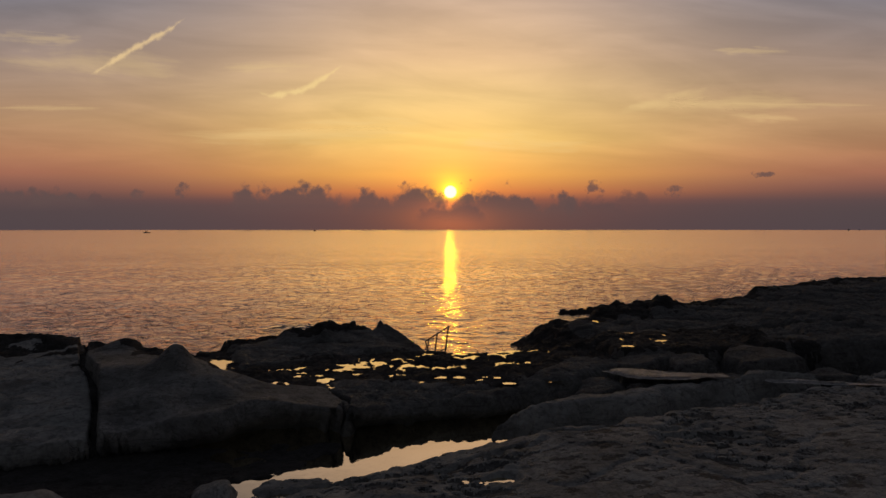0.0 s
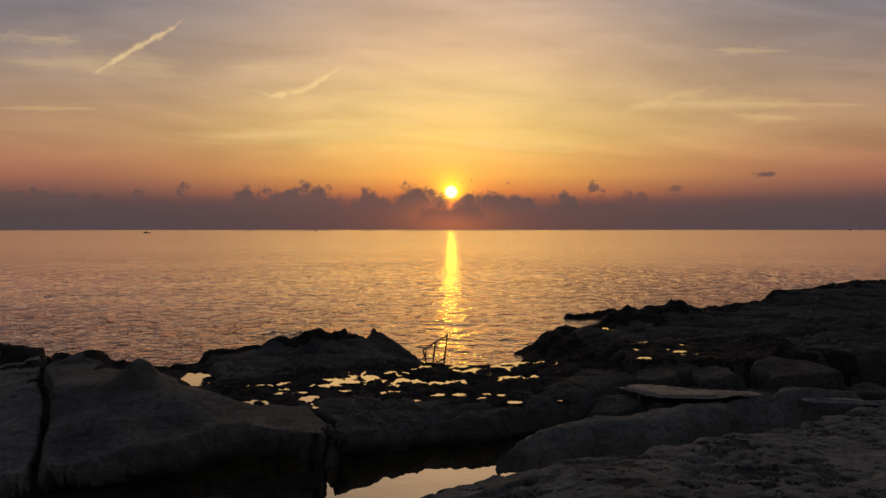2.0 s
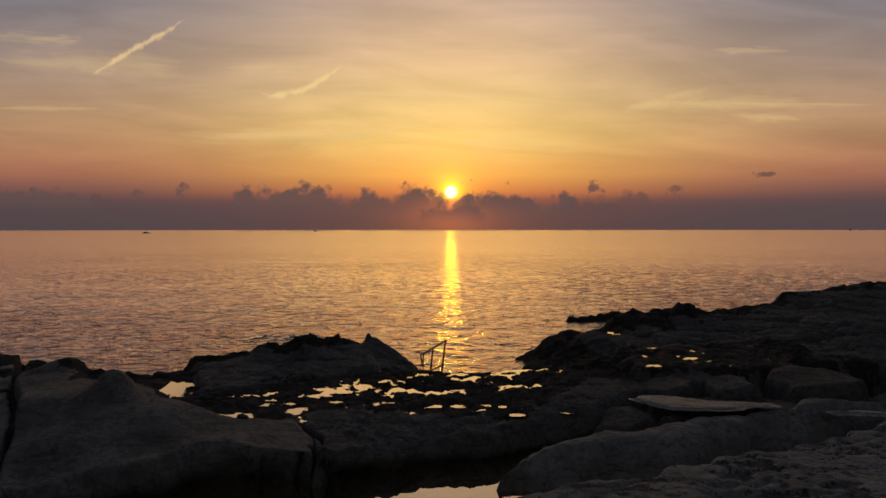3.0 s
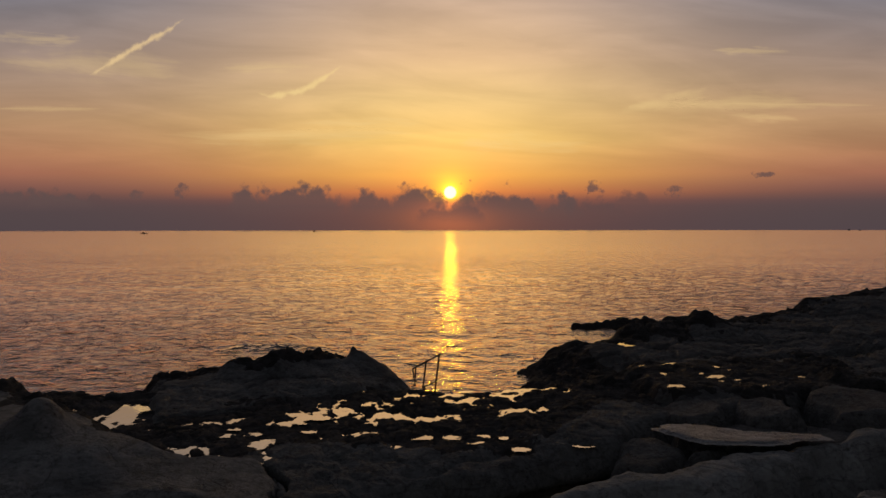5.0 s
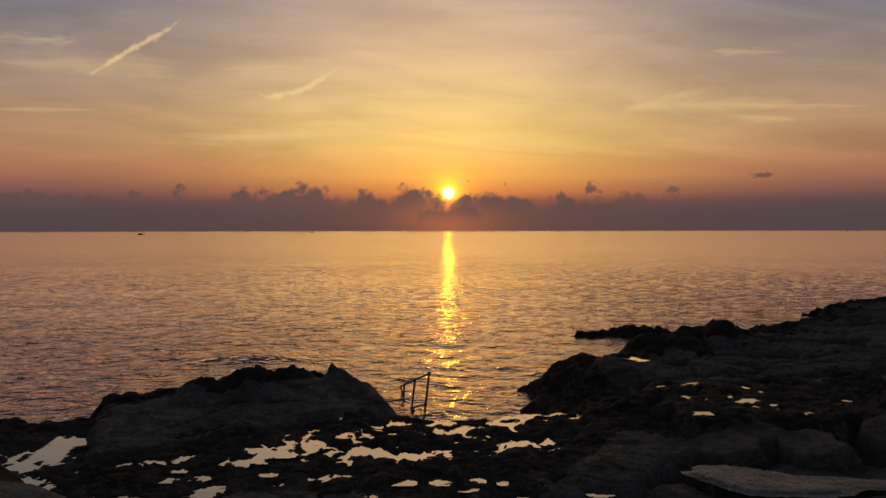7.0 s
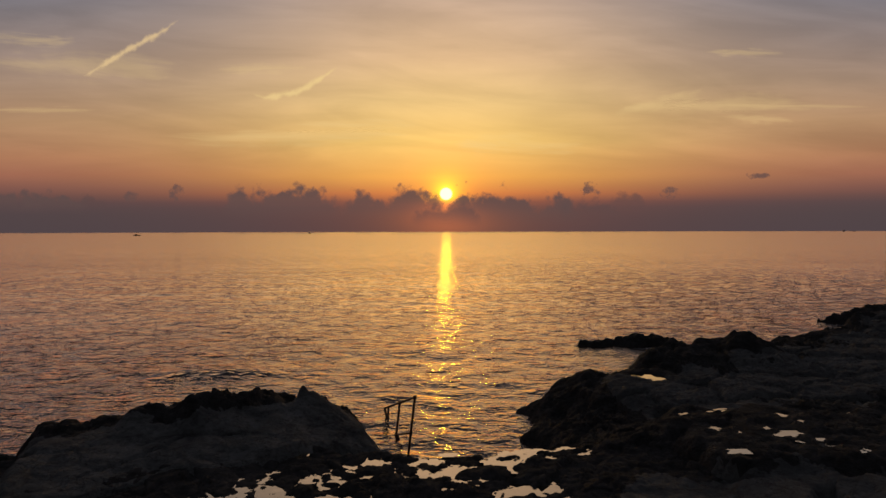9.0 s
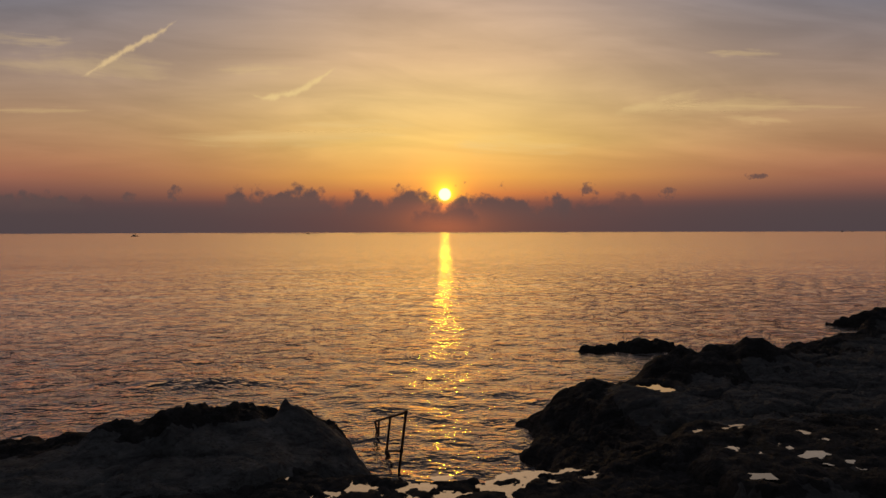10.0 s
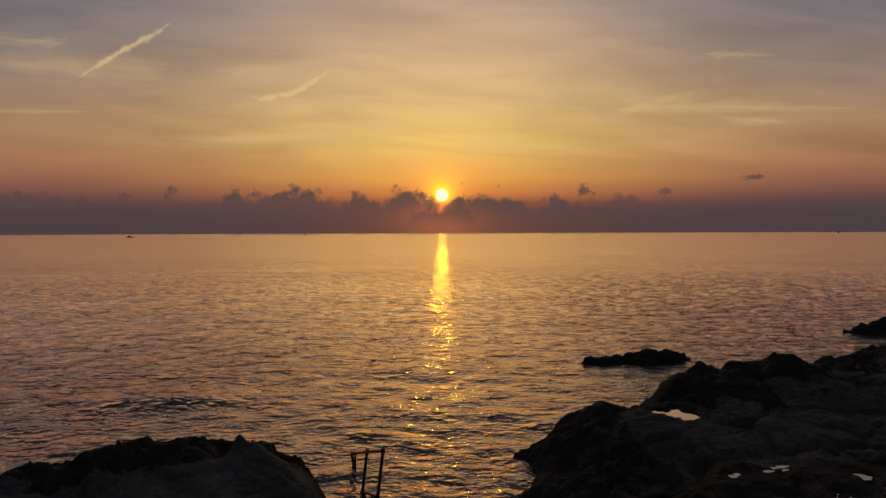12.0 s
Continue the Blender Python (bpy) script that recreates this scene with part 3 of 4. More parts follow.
rock("rock_plate", "flat pale wet stone plate behind the rounded ridge",
     [(6.8, 23.3), (7.2, 22.85), (7.75, 22.3), (8.5, 22.12), (10.6, 22.25), (11.5, 22.4), (11.4, 22.65), (9.4, 23.0), (8.4, 23.5), (7.4, 23.55)],
     [(6.5, 23.2, 1.47), (9, 22.6, 1.44), (11, 22.5, 1.42)], edge=0.10, power=2.5, lumps=0.012, chips=0.012, ragged=0.09, beds=0, mats=[pale_stone], fine=0.012, seed=23, base=1.39, cell=0.05)
rock("rock_plate", "narrow strip of pale wet stone beside the shelf",
     [(13.2, 22.02), (15, 21.84), (18.5, 21.75), (18.5, 21.93), (15, 22.06)], [(14, 22, 1.36), (18, 21.8, 1.44)], edge=0.05, power=2.5, lumps=0.012, chips=0.015, ragged=0.1, beds=0, mats=[pale_stone], seed=24, base=1.3, cell=0.06)
rock("rock_ledge", "dark broken ledge carrying the pale stone plate",
     [(6.9, 23.0), (7.6, 22.6), (9.5, 22.5), (17.8, 22.9), (17.8, 25.4), (9, 24.8), (7.4, 24)], [(7.5, 23.0, 1.35), (10, 22.7, 1.34), (16, 22.8, 1.40), (9, 23.9, 1.0), (16, 24.4, 1.1), (12, 24, 1.0)],
     edge=0.35, lumps=0.03, chips=0.03, ragged=0.15, mats=[grey_rock], seed=27)
def slab_boulder(words, outline, tops, seed):
    """A smooth rounded boulder among the ledges, a little broader than its outline."""
    mid_x, mid_y = (sum(p[i] for p in outline) / len(outline) for i in (0, 1))
    outline = [(mid_x + 1.16 * (px - mid_x), mid_y + 1.16 * (py - mid_y)) for px, py in outline]
    rock("boulder", words, outline, tops, edge=0.55, power=2.2, lumps=0.05, chips=0.02, ragged=0.12, beds=0.1, fine=0.008, cell=0.05, mats=[grey_rock], seed=seed)


slab_boulder("smooth rounded grey slab leaning behind the pale plate", [(7.5, 24.9), (8.3, 24.1), (9.5, 24.2), (9.8, 25.4), (9.2, 26.5), (7.9, 26.3)], [(7.8, 25.2, 1.30), (9.2, 25.2, 1.62), (8.8, 26, 1.55)], 201)
slab_boulder("smooth grey boulder wedged below the spit", [(9.9, 24.2), (10.9, 23.8), (12.0, 24.2), (12.1, 25.6), (11.0, 26.4), (10.0, 25.7)], [(10.2, 24.8, 1.42), (11.6, 25, 1.72), (11, 25.9, 1.75)], 202)
slab_boulder("broad smooth grey boulder at the foot of the spit", [(12.3, 24.2), (13.7, 23.9), (15.4, 24.4), (15.6, 25.9), (14.0, 26.7), (12.5, 26.0)], [(12.8, 25, 1.55), (14.8, 25.2, 1.82), (14, 26, 1.85)], 203)
slab_boulder("low rounded grey boulder in front of the pale plate", [(6.5, 21.95), (7.6, 21.65), (9.0, 21.9), (9.8, 22.25), (8.9, 22.55), (7.2, 22.7)], [(7.0, 22.2, 1.15), (8.3, 22.15, 1.36), (9.3, 22.25, 1.3)], 204)
slab_boulder("low worn grey rock between the shelf and the pale plate", [(4.9, 22.0), (5.8, 21.5), (7.0, 21.8), (7.5, 22.7), (6.7, 23.5), (5.4, 23.3)], [(5.4, 22.5, 0.95), (6.7, 22.6, 1.12), (6.2, 23.2, 1.2)], 205)
CRACK = [(-10.9, 16.8), (-11.9, 18.6), (-14.2, 22.0), (-15.6, 23.6), (-18.4, 27.9)]
rock("rock_block", "large grey limestone block with a dark weathered top, cracked off",
     [(-10.93, 16.9), (-11.93, 18.6), (-14.23, 22.0), (-15.63, 23.6), (-18.43, 27.9), (-20.5, 28.4), (-27, 28), (-31, 22), (-26, 15.0), (-16, 15.9)],
     [(-12.0, 17.6, 0.75), (-15, 17.6, 0.8), (-14, 19.8, 1.15), (-16, 22.5, 1.5), (-18.5, 25.5, 1.8), (-19.4, 27.3, 2.1), (-21.3, 27.2, 2.1), (-21.5, 25.3, 1.7), (-20, 21, 1.35), (-24, 19, 1.2)],
     edge=0.8, power=2.3, lumps=0.06, chips=0.05, ragged=0.2, mats=[limestone, karst], seed=31, sharp=[CRACK], crags=0.09, fray=1.3, dark=lambda x, y, z, into: (y - 25.4) / 1.6, beds=0.6, blocks=[(1.8, 0.04, 0.05)], undercut=(0.15, -0.2, 0.8, 0.0))
# added filler: shuts out the sky and keeps the crack black
rock("rock_filler", "dark filler rock added to close the crack between the outcrop and the block",
     [(-10.6, 17.0), (-11.6, 18.7), (-13.9, 22.1), (-15.3, 23.7), (-17.6, 27.2), (-18.6, 27.2), (-15.9, 23.5), (-14.5, 21.9), (-12.2, 18.5), (-11.3, 16.9)],
     [(-11.1, 17.3, 0.45), (-12.4, 19.5, 0.8), (-14, 21.8, 1.15), (-15.6, 23.7, 1.35), (-18, 27, 1.72)], edge=0.15, ragged=0.05, lumps=0.05, chips=0.05, mats=[karst], seed=35)
CLEFT = [(-4.6, 21.8), (-4.3, 21.2), (-3.95, 20.7), (-4.0, 20.1), (-3.7, 19.5)]
rock("rock_outcrop", "smooth grey limestone outcrop sloping up to a rounded peak",
     [(-10.75, 16.8), (-8.4, 17.5), (-6.2, 18.8), (-4.6, 19.35), (-3.73, 19.5), (-4.03, 20.1), (-3.98, 20.7), (-4.34, 21.2), (-4.6, 21.8), (-6.3, 22.0), (-8.6, 22.6), (-10, 23.6), (-12.2, 25.5), (-14.5, 26.8), (-18.3, 28.0), (-15.55, 23.6), (-14.15, 22.0), (-11.85, 18.6)],
     [(-10.6, 21.4, 2.42), (-10.4, 18.0, 0.85), (-10.5, 19.6, 1.75), (-8.6, 19.2, 1.1), (-8.9, 21, 1.95), (-7.5, 20.8, 1.4), (-6.2, 20.6, 1.3), (-4.6, 20.8, 1.12), (-3.4, 20.8, 1.0), (-12.8, 21.6, 2.15), (-12, 19.4, 1.35), (-15, 25.2, 2.0), (-13, 24, 2.0), (-16.6, 26.4, 1.75)],
     edge=0.9, power=2.2, lumps=0.05, chips=0.022, ragged=0.16, beds=0.12, mats=[mid_stone, karst], seed=37, sharp=[CRACK, CLEFT], crags=0.09, knobs=[(-10.45, 21.4, 0.55, 0.62), (-11.2, 21.5, 0.5, 0.18), (-14.9, 25.3, 0.7, 0.35)], undercut=(0.34, -0.45, 0.95, 0.07),
     dark=lambda x, y, z, into: (y + 0.55 * x - 16.6) / 0.9 - np.clip((x + 9.6) * 1.2, 0, 6),
     dips=[(-10.9, 18.9, 0.1, 0.3, 0.12), (-9.3, 17.8, 0.08, 0.3, 0.15), (-10.4, 20.0, 0.14, 0.1, 0.08)])
# added filler: stops sky in the cleft from mirroring in the pool
rock("rock_filler", "small filler rock added to close the cleft beside the outcrop", [(-4.0, 19.5), (-3.45, 19.5), (-3.5, 20.4), (-4.1, 21.5), (-4.7, 21.5), (-4.3, 20.4)],
     [(-3.7, 19.7, 0.8), (-3.9, 20.5, 0.98), (-4.4, 21.4, 1.02)], edge=0.35, ragged=0.06, lumps=0.05, chips=0.05, mats=[damp_stone], seed=36)
ON_SHELF = [(-1.15, 25.3, 1.10, 0.36, 0.2), (-2.6, 25.6, 0.5, 0.2, 0.12), (-3.3, 26.1, 0.67, 0.50, 0.074), (-4.4, 25.5, 0.84, 0.28, 0.068), (-1.2, 27.8, 0.56, 0.28, 0.068), (-1.6, 26.8, 0.56, 0.28, 0.068),
            (0.4, 26.8, 0.56, 0.34, 0.074), (1.4, 27.1, 0.34, 0.34, 0.062), (0.0, 27.8, 0.67, 0.22, 0.062), (1.9, 25.6, 0.3, 0.13, 0.05), (3.2, 26.0, 0.55, 0.48, 0.18), (2.8, 27.8, 0.45, 0.34, 0.074), (3.7, 28.2, 0.62, 0.34, 0.074),
            (4.9, 28.4, 0.39, 0.28, 0.068), (1.2, 24.5, 0.22, 0.10, 0.05), (-2.4, 23.8, 0.30, 0.12, 0.075), (-2.1, 23.1, 0.25, 0.10, 0.05), (-0.4, 23.5, 0.2, 0.09, 0.04)]
BY_OUTCROP = [(-5.15, 22.8, 0.30, 0.32, 0.086), (-4.75, 22.1, 0.14, 0.26, 0.085), (-6.2, 21.2, 0.45, 0.22, 0.092), (-6.6, 22.5, 0.60, 0.25, 0.055), (-7.2, 22.3, 0.34, 0.18, 0.05), (-5.6, 24.9, 0.67, 0.22, 0.066), (-7.9, 24.6, 0.56, 0.18, 0.066),
              (-11.0, 25.0, 0.75, 0.5, 0.11), (-10.65, 25.9, 0.5, 0.6, 0.11), (-10.0, 23.5, 0.45, 0.56, 0.092), (-9.5, 22.5, 0.56, 0.28, 0.086), (-12.9, 25.7, 0.45, 0.28, 0.079), (5.85, 25.4, 0.50, 0.28, 0.079)]
random.seed(11)
SPRINKLE = [(random.uniform(-6.5, 5.5), random.uniform(22.4, 28.4), random.uniform(0.07, 0.18), random.uniform(0.04, 0.09), random.uniform(0.05, 0.08)) for i in range(60)]
shelf = rock("rock_shelf", "low dark wet rock shelf covered with shallow puddles",
     [(-7.5, 20.6), (-5.5, 20.6), (-4.7, 21.5), (-4.26, 21.2), (-3.90, 20.7), (-3.95, 20.1), (-3.65, 19.45), (-2.4, 19.75), (-1, 20.1), (1.5, 20.8), (3.2, 21.6), (5.2, 22.4), (7, 23.6), (9.5, 24.8), (8.5, 28.5), (6.2, 30), (3.5, 29.4), (2.4, 29.0), (1.2, 29.15), (0.5, 29.0), (-0.4, 29.3), (-2.2, 29.9), (-4, 30), (-12.5, 28.4), (-14.4, 26.6), (-13.4, 24), (-10, 21.5)],
     [(-5, 21.6, 1.15), (-4, 23, 1.15), (-3, 21.4, 1.0), (-2, 20.8, 0.9), (0, 21.6, 0.88), (0, 20.9, 0.8), (-1, 25, 1.15), (2, 22.4, 0.98), (2, 21.6, 0.85), (4, 22.8, 1.1), (-2, 22.9, 1.14), (0, 22.9, 1.14), (1.5, 23.5, 1.16), (3, 24.2, 1.17), (0.5, 24.3, 1.17), (-1, 23.9, 1.16), (2.5, 26, 1.15), (0, 27, 1.15), (-3, 27, 1.15), (4.6, 23.8, 1.35), (4.6, 27, 1.17), (6.5, 25.4, 1.3), (7, 28, 1.3), (0.5, 28.7, 1.08), (-9, 27, 1.15), (-10.6, 25, 1.15), (-8, 23.5, 1.15), (-12.5, 27.4, 1.2)],
     edge=1.0, power=2.0, lumps=0.02, chips=0.058, ragged=0.22, beds=0.1, seed=43, cell=0.05, mats=[damp_stone, wet_rock], crags=0.05, fine=0.03, sharp=[CLEFT], undercut=(0.58, -0.4, 0.9, -0.025),
     dark=lambda x, y, z, into: (y - 22.7 - 0.12 * np.clip(x, 0, 9)) / 0.9 + np.clip(-x - 5, 0, 2) - np.clip((x - 3.2) * 1.1, 0, 3.0), dips=ON_SHELF + BY_OUTCROP + SPRINKLE, pans=[(1.075, [(-11.0, 25.0, 0.75, 0.5, 0.1), (-10.65, 25.9, 0.5, 0.6, 0.1)])],
     cracks=[([(-0.5, 21.6), (1.2, 22.0), (2.6, 22.9)], 0.12, 0.15)])
rock("rock_hump", "humped limestone outcrop with a ragged dark crest above the sea",
     [(-10.5, 23.4), (-9.0, 23.2), (-7.3, 24.2), (-5.4, 25.5), (-3.5, 26.2), (-1.6, 27.8), (0.5, 29.4), (0.35, 31.2), (-1.3, 32.7), (-2.8, 33.1), (-5, 33.2), (-9, 33.2), (-12.4, 33.2), (-14.0, 31.8), (-13.4, 29.6), (-12.0, 27.4), (-11.4, 25.2)],
     [(-3.75, 31.5, 2.05), (-3.2, 31.4, 1.85), (-2.5, 31.2, 1.45), (-1.6, 30.7, 0.96), (-0.8, 30.2, 0.55), (-0.6, 29.5, 0.6), (-2.2, 29.6, 1.15), (-3.4, 28.6, 1.45), (-2.6, 32.4, 1.0), (-1.6, 31.8, 0.45), (-0.6, 31.2, 0.1), (-5.3, 31.2, 2.0), (-6.9, 30.4, 2.2), (-6, 28.4, 1.5), (-8.5, 30.0, 1.92), (-9.7, 30.5, 1.36), (-7.2, 32.0, 1.7), (-8.8, 31.6, 1.3), (-9.6, 32.5, 0.5), (-11.2, 32.4, 0.3), (-12.8, 32.3, 0.2), (-8.6, 28, 1.4), (-9.3, 26.3, 1.2), (-6.8, 26.6, 1.2), (-4.6, 27.2, 1.2), (-10.7, 30.9, 1.3), (-10.6, 28, 1.3), (-12.2, 31.2, 1.28), (-12.8, 30.9, 1.12), (-11.8, 29.6, 1.25), (-9.6, 25.8, 1.32), (-9.2, 24.8, 1.25), (-10.4, 27.2, 1.35)],
     edge=1.7, power=1.2, lumps=0.05, chips=0.04, ragged=0.25, seed=53, crags=0.14, beds=0.15, blocks=[(2.4, 0.06, 0.05)], fine=0.02,
     sharp=[[(-2.8, 33.0), (-5, 33.2), (-8.5, 33.2)]],
     mats=[damp_stone, karst], dark=lambda x, y, z, into: (y - 29.5 - 0.55 * np.clip(x + 7, 0, 3)) / 0.8 - np.clip((x + 4.6) * 2.0, 0, 0.9),
     knobs=[(-3.85, 31.6, 0.16, 0.30), (-3.5, 31.6, 0.42, 0.26), (-2.6, 31.4, 0.6, 0.12), (-1.7, 30.9, 0.5, 0.2), (-4.4, 32.6, 0.42, -0.5), (-5.3, 31.2, 0.7, 0.10), (-6.3, 30.7, 0.5, 0.14), (-7.0, 30.4, 0.5, 0.18), (-8.7, 30.0, 0.42, 0.24), (-8.0, 30.2, 0.3, 0.12), (-4.4, 31.6, 0.36, -0.30), (-8.4, 32.6, 0.5, -0.42)],
     cracks=[([(-8.0, 26.6), (-6.6, 28.4), (-6.0, 30.6)], 0.09, 0.12)])
ON_SPIT = [(9.2, 34.6, 0.42, 0.5, 0.30), (9.4, 29.6, 0.3, 0.15, 0.10), (9.4, 30.2, 0.25, 0.12, 0.10), (10.2, 29.8, 0.35, 0.15, 0.10), (11.45, 29.9, 0.35, 0.16, 0.10), (8.9, 28.65, 0.25, 0.18, 0.10), (10.3, 28.8, 0.25, 0.25, 0.10),
           (9.75, 27.8, 0.4, 0.16, 0.10), (10.1, 27.2, 0.4, 0.2, 0.10), (11.4, 27.65, 0.45, 0.2, 0.11), (18.6, 39.5, 0.5, 0.5, 0.3)]
random.seed(12)
ON_SPIT[1:-1] = [(a, b, 0.6 * rx, 0.7 * ry, deep) for a, b, rx, ry, deep in ON_SPIT[1:-1]]
ON_SPIT[-1:-1] = [(random.uniform(8.6, 14.5), random.uniform(26.8, 30.6), random.uniform(0.10, 0.28), random.uniform(0.05, 0.13), random.uniform(0.06, 0.11)) for i in range(34)]
rock("shore_rock", "ragged black crag standing behind the outcrop by the sea",
     [(-18.4, 27.4), (-16.9, 27.0), (-16.1, 27.6), (-15.9, 28.6), (-16.8, 29.4), (-18.3, 29.0)], [(-17.5, 28.2, 1.45), (-16.8, 28.3, 1.62), (-16.3, 28.3, 1.2)],
     edge=0.5, lumps=0.05, chips=0.06, ragged=0.2, crags=0.13, mats=[karst], dark=always, seed=58)
rock("shore_rock", "low black rock bar holding back the sea from the pool",
     [(-16.5, 27.0), (-14.5, 26.6), (-12.6, 26.7), (-11.2, 27.0), (-11.0, 28.8), (-13, 29.6), (-16, 29.6)], [(-15.5, 27.9, 0.95), (-13, 27.6, 1.12), (-11.6, 27.7, 1.2), (-13, 29, 0.5)],
     edge=0.7, lumps=0.04, chips=0.05, ragged=0.3, crags=0.07, mats=[karst], dark=always, seed=57)
spit = rock("rock_spit", "long dark rock spit running out into the sea",
     [(3.2, 35.9), (5.3, 37.6), (8.2, 38.3), (9.3, 38.8), (11, 39.7), (15, 40.4), (20, 42.6), (25, 46), (30, 49.5), (36, 52), (46, 54), (60, 54), (60, 24), (34, 24.5), (24, 25.6), (17, 26.0), (11, 24.6), (8.0, 24.4), (7.0, 27), (4.2, 28.8), (3.0, 29.6), (2.8, 31.0), (3.3, 31.9), (3.6, 33.7)],
     [(4.2, 35.5, 0.22), (5.0, 35.6, 0.52), (6.0, 35.9, 0.95), (7.2, 36.0, 1.55), (8.0, 36.0, 1.45), (8.8, 36.6, 1.2), (8.9, 37.6, 1.0), (8.4, 34, 1.7), (10.3, 37.2, 2.35), (10.3, 29.6, 1.76), (11, 27.6, 1.80), (14.5, 38, 2.45), (10.8, 37.8, 2.35), (15.4, 28.4, 2.0), (13, 25.6, 1.35), (9, 25.6, 1.35), (20, 27.4, 2.0), (22, 34, 2.5), (21.5, 40.6, 2.2), (26, 43.5, 2.85), (36, 47, 3.05), (40, 32, 2.9), (8, 28.6, 1.5), (4.2, 31.2, 0.3), (4.8, 33.4, 0.35), (6, 31.5, 1.0), (17, 39, 2.1), (12, 33, 1.85)],
     edge=1.5, power=2.0, lumps=0.06, chips=0.06, beds=0.6, seed=61, cell=0.085, calm=2.4, crags=0.11, blocks=[(2.8, 0.075, 0.17), (0.9, 0.022, 0.04)], mats=[grey_rock, karst],
     fray=0.9,
     dark=lambda x, y, z, into: np.maximum((y - 35.0 - 0.30 * np.clip(x - 10, 0, 40)) / 1.5 - np.clip((x - 16) * 0.3, 0, 3), np.maximum((7.9 - x) / 1.0, np.minimum(2.3 - np.abs(y - 28.8), (17 - x) * 0.6))),
     knobs=[(14.6, 38.0, 0.9, 0.4), (13.2, 38.8, 0.5, 0.2), (11.8, 38.3, 0.6, 0.25), (21.2, 41, 0.9, 0.15), (16.2, 38.6, 0.5, 0.2), (7.0, 36.2, 0.5, 0.15), (19.2, 41.2, 0.6, 0.1), (24, 43.8, 0.8, 0.2)],
     cracks=[([(8.5, 31.6), (12, 31.9), (16, 31.2), (22, 31.6)], 0.22, 0.4), ([(11.2, 25.2), (12.4, 26.8), (15.0, 27.0)], 0.2, 0.35)],
     fine=0.03, dips=ON_SPIT, pans=[(1.70, ON_SPIT[1:-1]), (1.68, ON_SPIT[:1])])
rock("sea_rock", "low black rock awash off the spit", [(8.4, 48.9), (10.6, 48.2), (13.5, 47.6), (16.0, 48.4), (16.5, 49.7), (13, 50.4), (10, 49.6)],
     [(13.2, 49, 0.72), (15, 49, 0.5), (11, 49, 0.28), (9.4, 49, 0.12)], edge=0.9, power=1.8, lumps=0.06, chips=0.06, crags=0.12, seed=71, dark=always)
rock("sea_rock", "low black rock awash beyond the spit", [(31.2, 57.8), (33.7, 56.6), (37.7, 56.6), (44, 57.5), (44, 61), (36, 60.5), (32.2, 59)],
     [(33.7, 58, 0.7), (36.7, 58.4, 1.1), (41, 59, 1.4)], edge=1.2, power=1.8, lumps=0.1, chips=0.06, crags=0.15, seed=77, dark=always)


# ---- still water ----
def puddle(name, label, outline, level, category="puddle", group=""):
    bm = bmesh.new()
    bm.faces.new([bm.verts.new((x, y, level)) for x, y in outline])
    mesh = bpy.data.meshes.new(name)
    bm.to_mesh(mesh)
    bm.free()
    mesh.materials.append(still_water)
    return tagged(new(name, mesh), label, category, group)


puddle("tide_pool", "still tide pool between the rock shelves mirroring the sky", [(-16, 12), (-5, 12), (2.5, 17), (7, 20), (7, 23), (-4, 23), (-9, 19.5), (-14, 18)], 0.05, "tide pool")
flood(*shelf[1:], 1.084, ON_SHELF + BY_OUTCROP[:-1] + SPRINKLE, "shallow puddle on the dark rock shelf mirroring the sky", "puddles on the shelf")
flood(*shelf[1:], 1.17, BY_OUTCROP[-1:], "small puddle on the dark rock shelf mirroring the sky", "puddles on the shelf")
for hollow in ON_SLAB:
    x0, y0, rx, ry, deep = hollow
    lie = slab[3][(np.abs(slab[1] - x0) < rx * 0.5) & (np.abs(slab[2] - y0) < ry * 0.6)]
    flood(*slab[1:], float(np.percentile(lie, 60)), [hollow], "small puddle in a hollow of the limestone shelf", "puddles on the shelf", 1.2)
flood(*spit[1:], 1.655, ON_SPIT[:1], "small rock pool on the spit mirroring the sky", "puddles on the spit", 1.5)
flood(*spit[1:], 1.703, ON_SPIT[1:-1], "shallow puddle on the worn top of the spit", "puddles on the spit", 1.35)


# ---- loose boulders ----
def boulder(label, x, y, z, size, squash, seed):
    bm = bmesh.new()
    bmesh.ops.create_icosphere(bm, subdivisions=4, radius=size)
    for v in bm.verts:
        d = v.co.normalized()
        v.co *= 1 + 0.22 * noise.noise(d * 1.6 + Vector((seed, 0, 0))) + 0.06 * noise.noise(d * 5 + Vector((0, seed, 0)))
        v.co.z *= squash
    for f in bm.faces:
        f.smooth = True
    mesh = bpy.data.meshes.new("boulder")
    bm.to_mesh(mesh)
    bm.free()
    mesh.materials.append(limestone)
    ob = tagged(new("boulder", mesh), label, "rock", "loose boulders")
    ob.location = (x, y, z)


boulder("rounded grey boulder at the edge of the tide pool", -6.35, 14.75, 0.12, 0.62, 0.6, 3.1)
boulder("large rounded grey boulder beside the tide pool", -10.9, 13.7, -0.2, 1.15, 0.75, 7.7)


# ---- bathing ladder rail ----
def tube(bm, a, b, radius, sides=10):
    a, b = Vector(a), Vector(b)
    turn = (b - a).to_track_quat("Z", "Y").to_matrix().to_4x4()
    bmesh.ops.create_cone(bm, cap_ends=True, segments=sides, radius1=radius, radius2=radius, depth=(b - a).length, matrix=Matrix.Translation((a + b) / 2) @ turn)


def part(name, bm, mat, parent, label=""):
    mesh = bpy.data.meshes.new(name)
    bm.to_mesh(mesh)
    bm.free()
    mesh.materials.append(mat)
    ob = new(name, mesh)
    ob.parent = parent
    return tagged(ob, label)


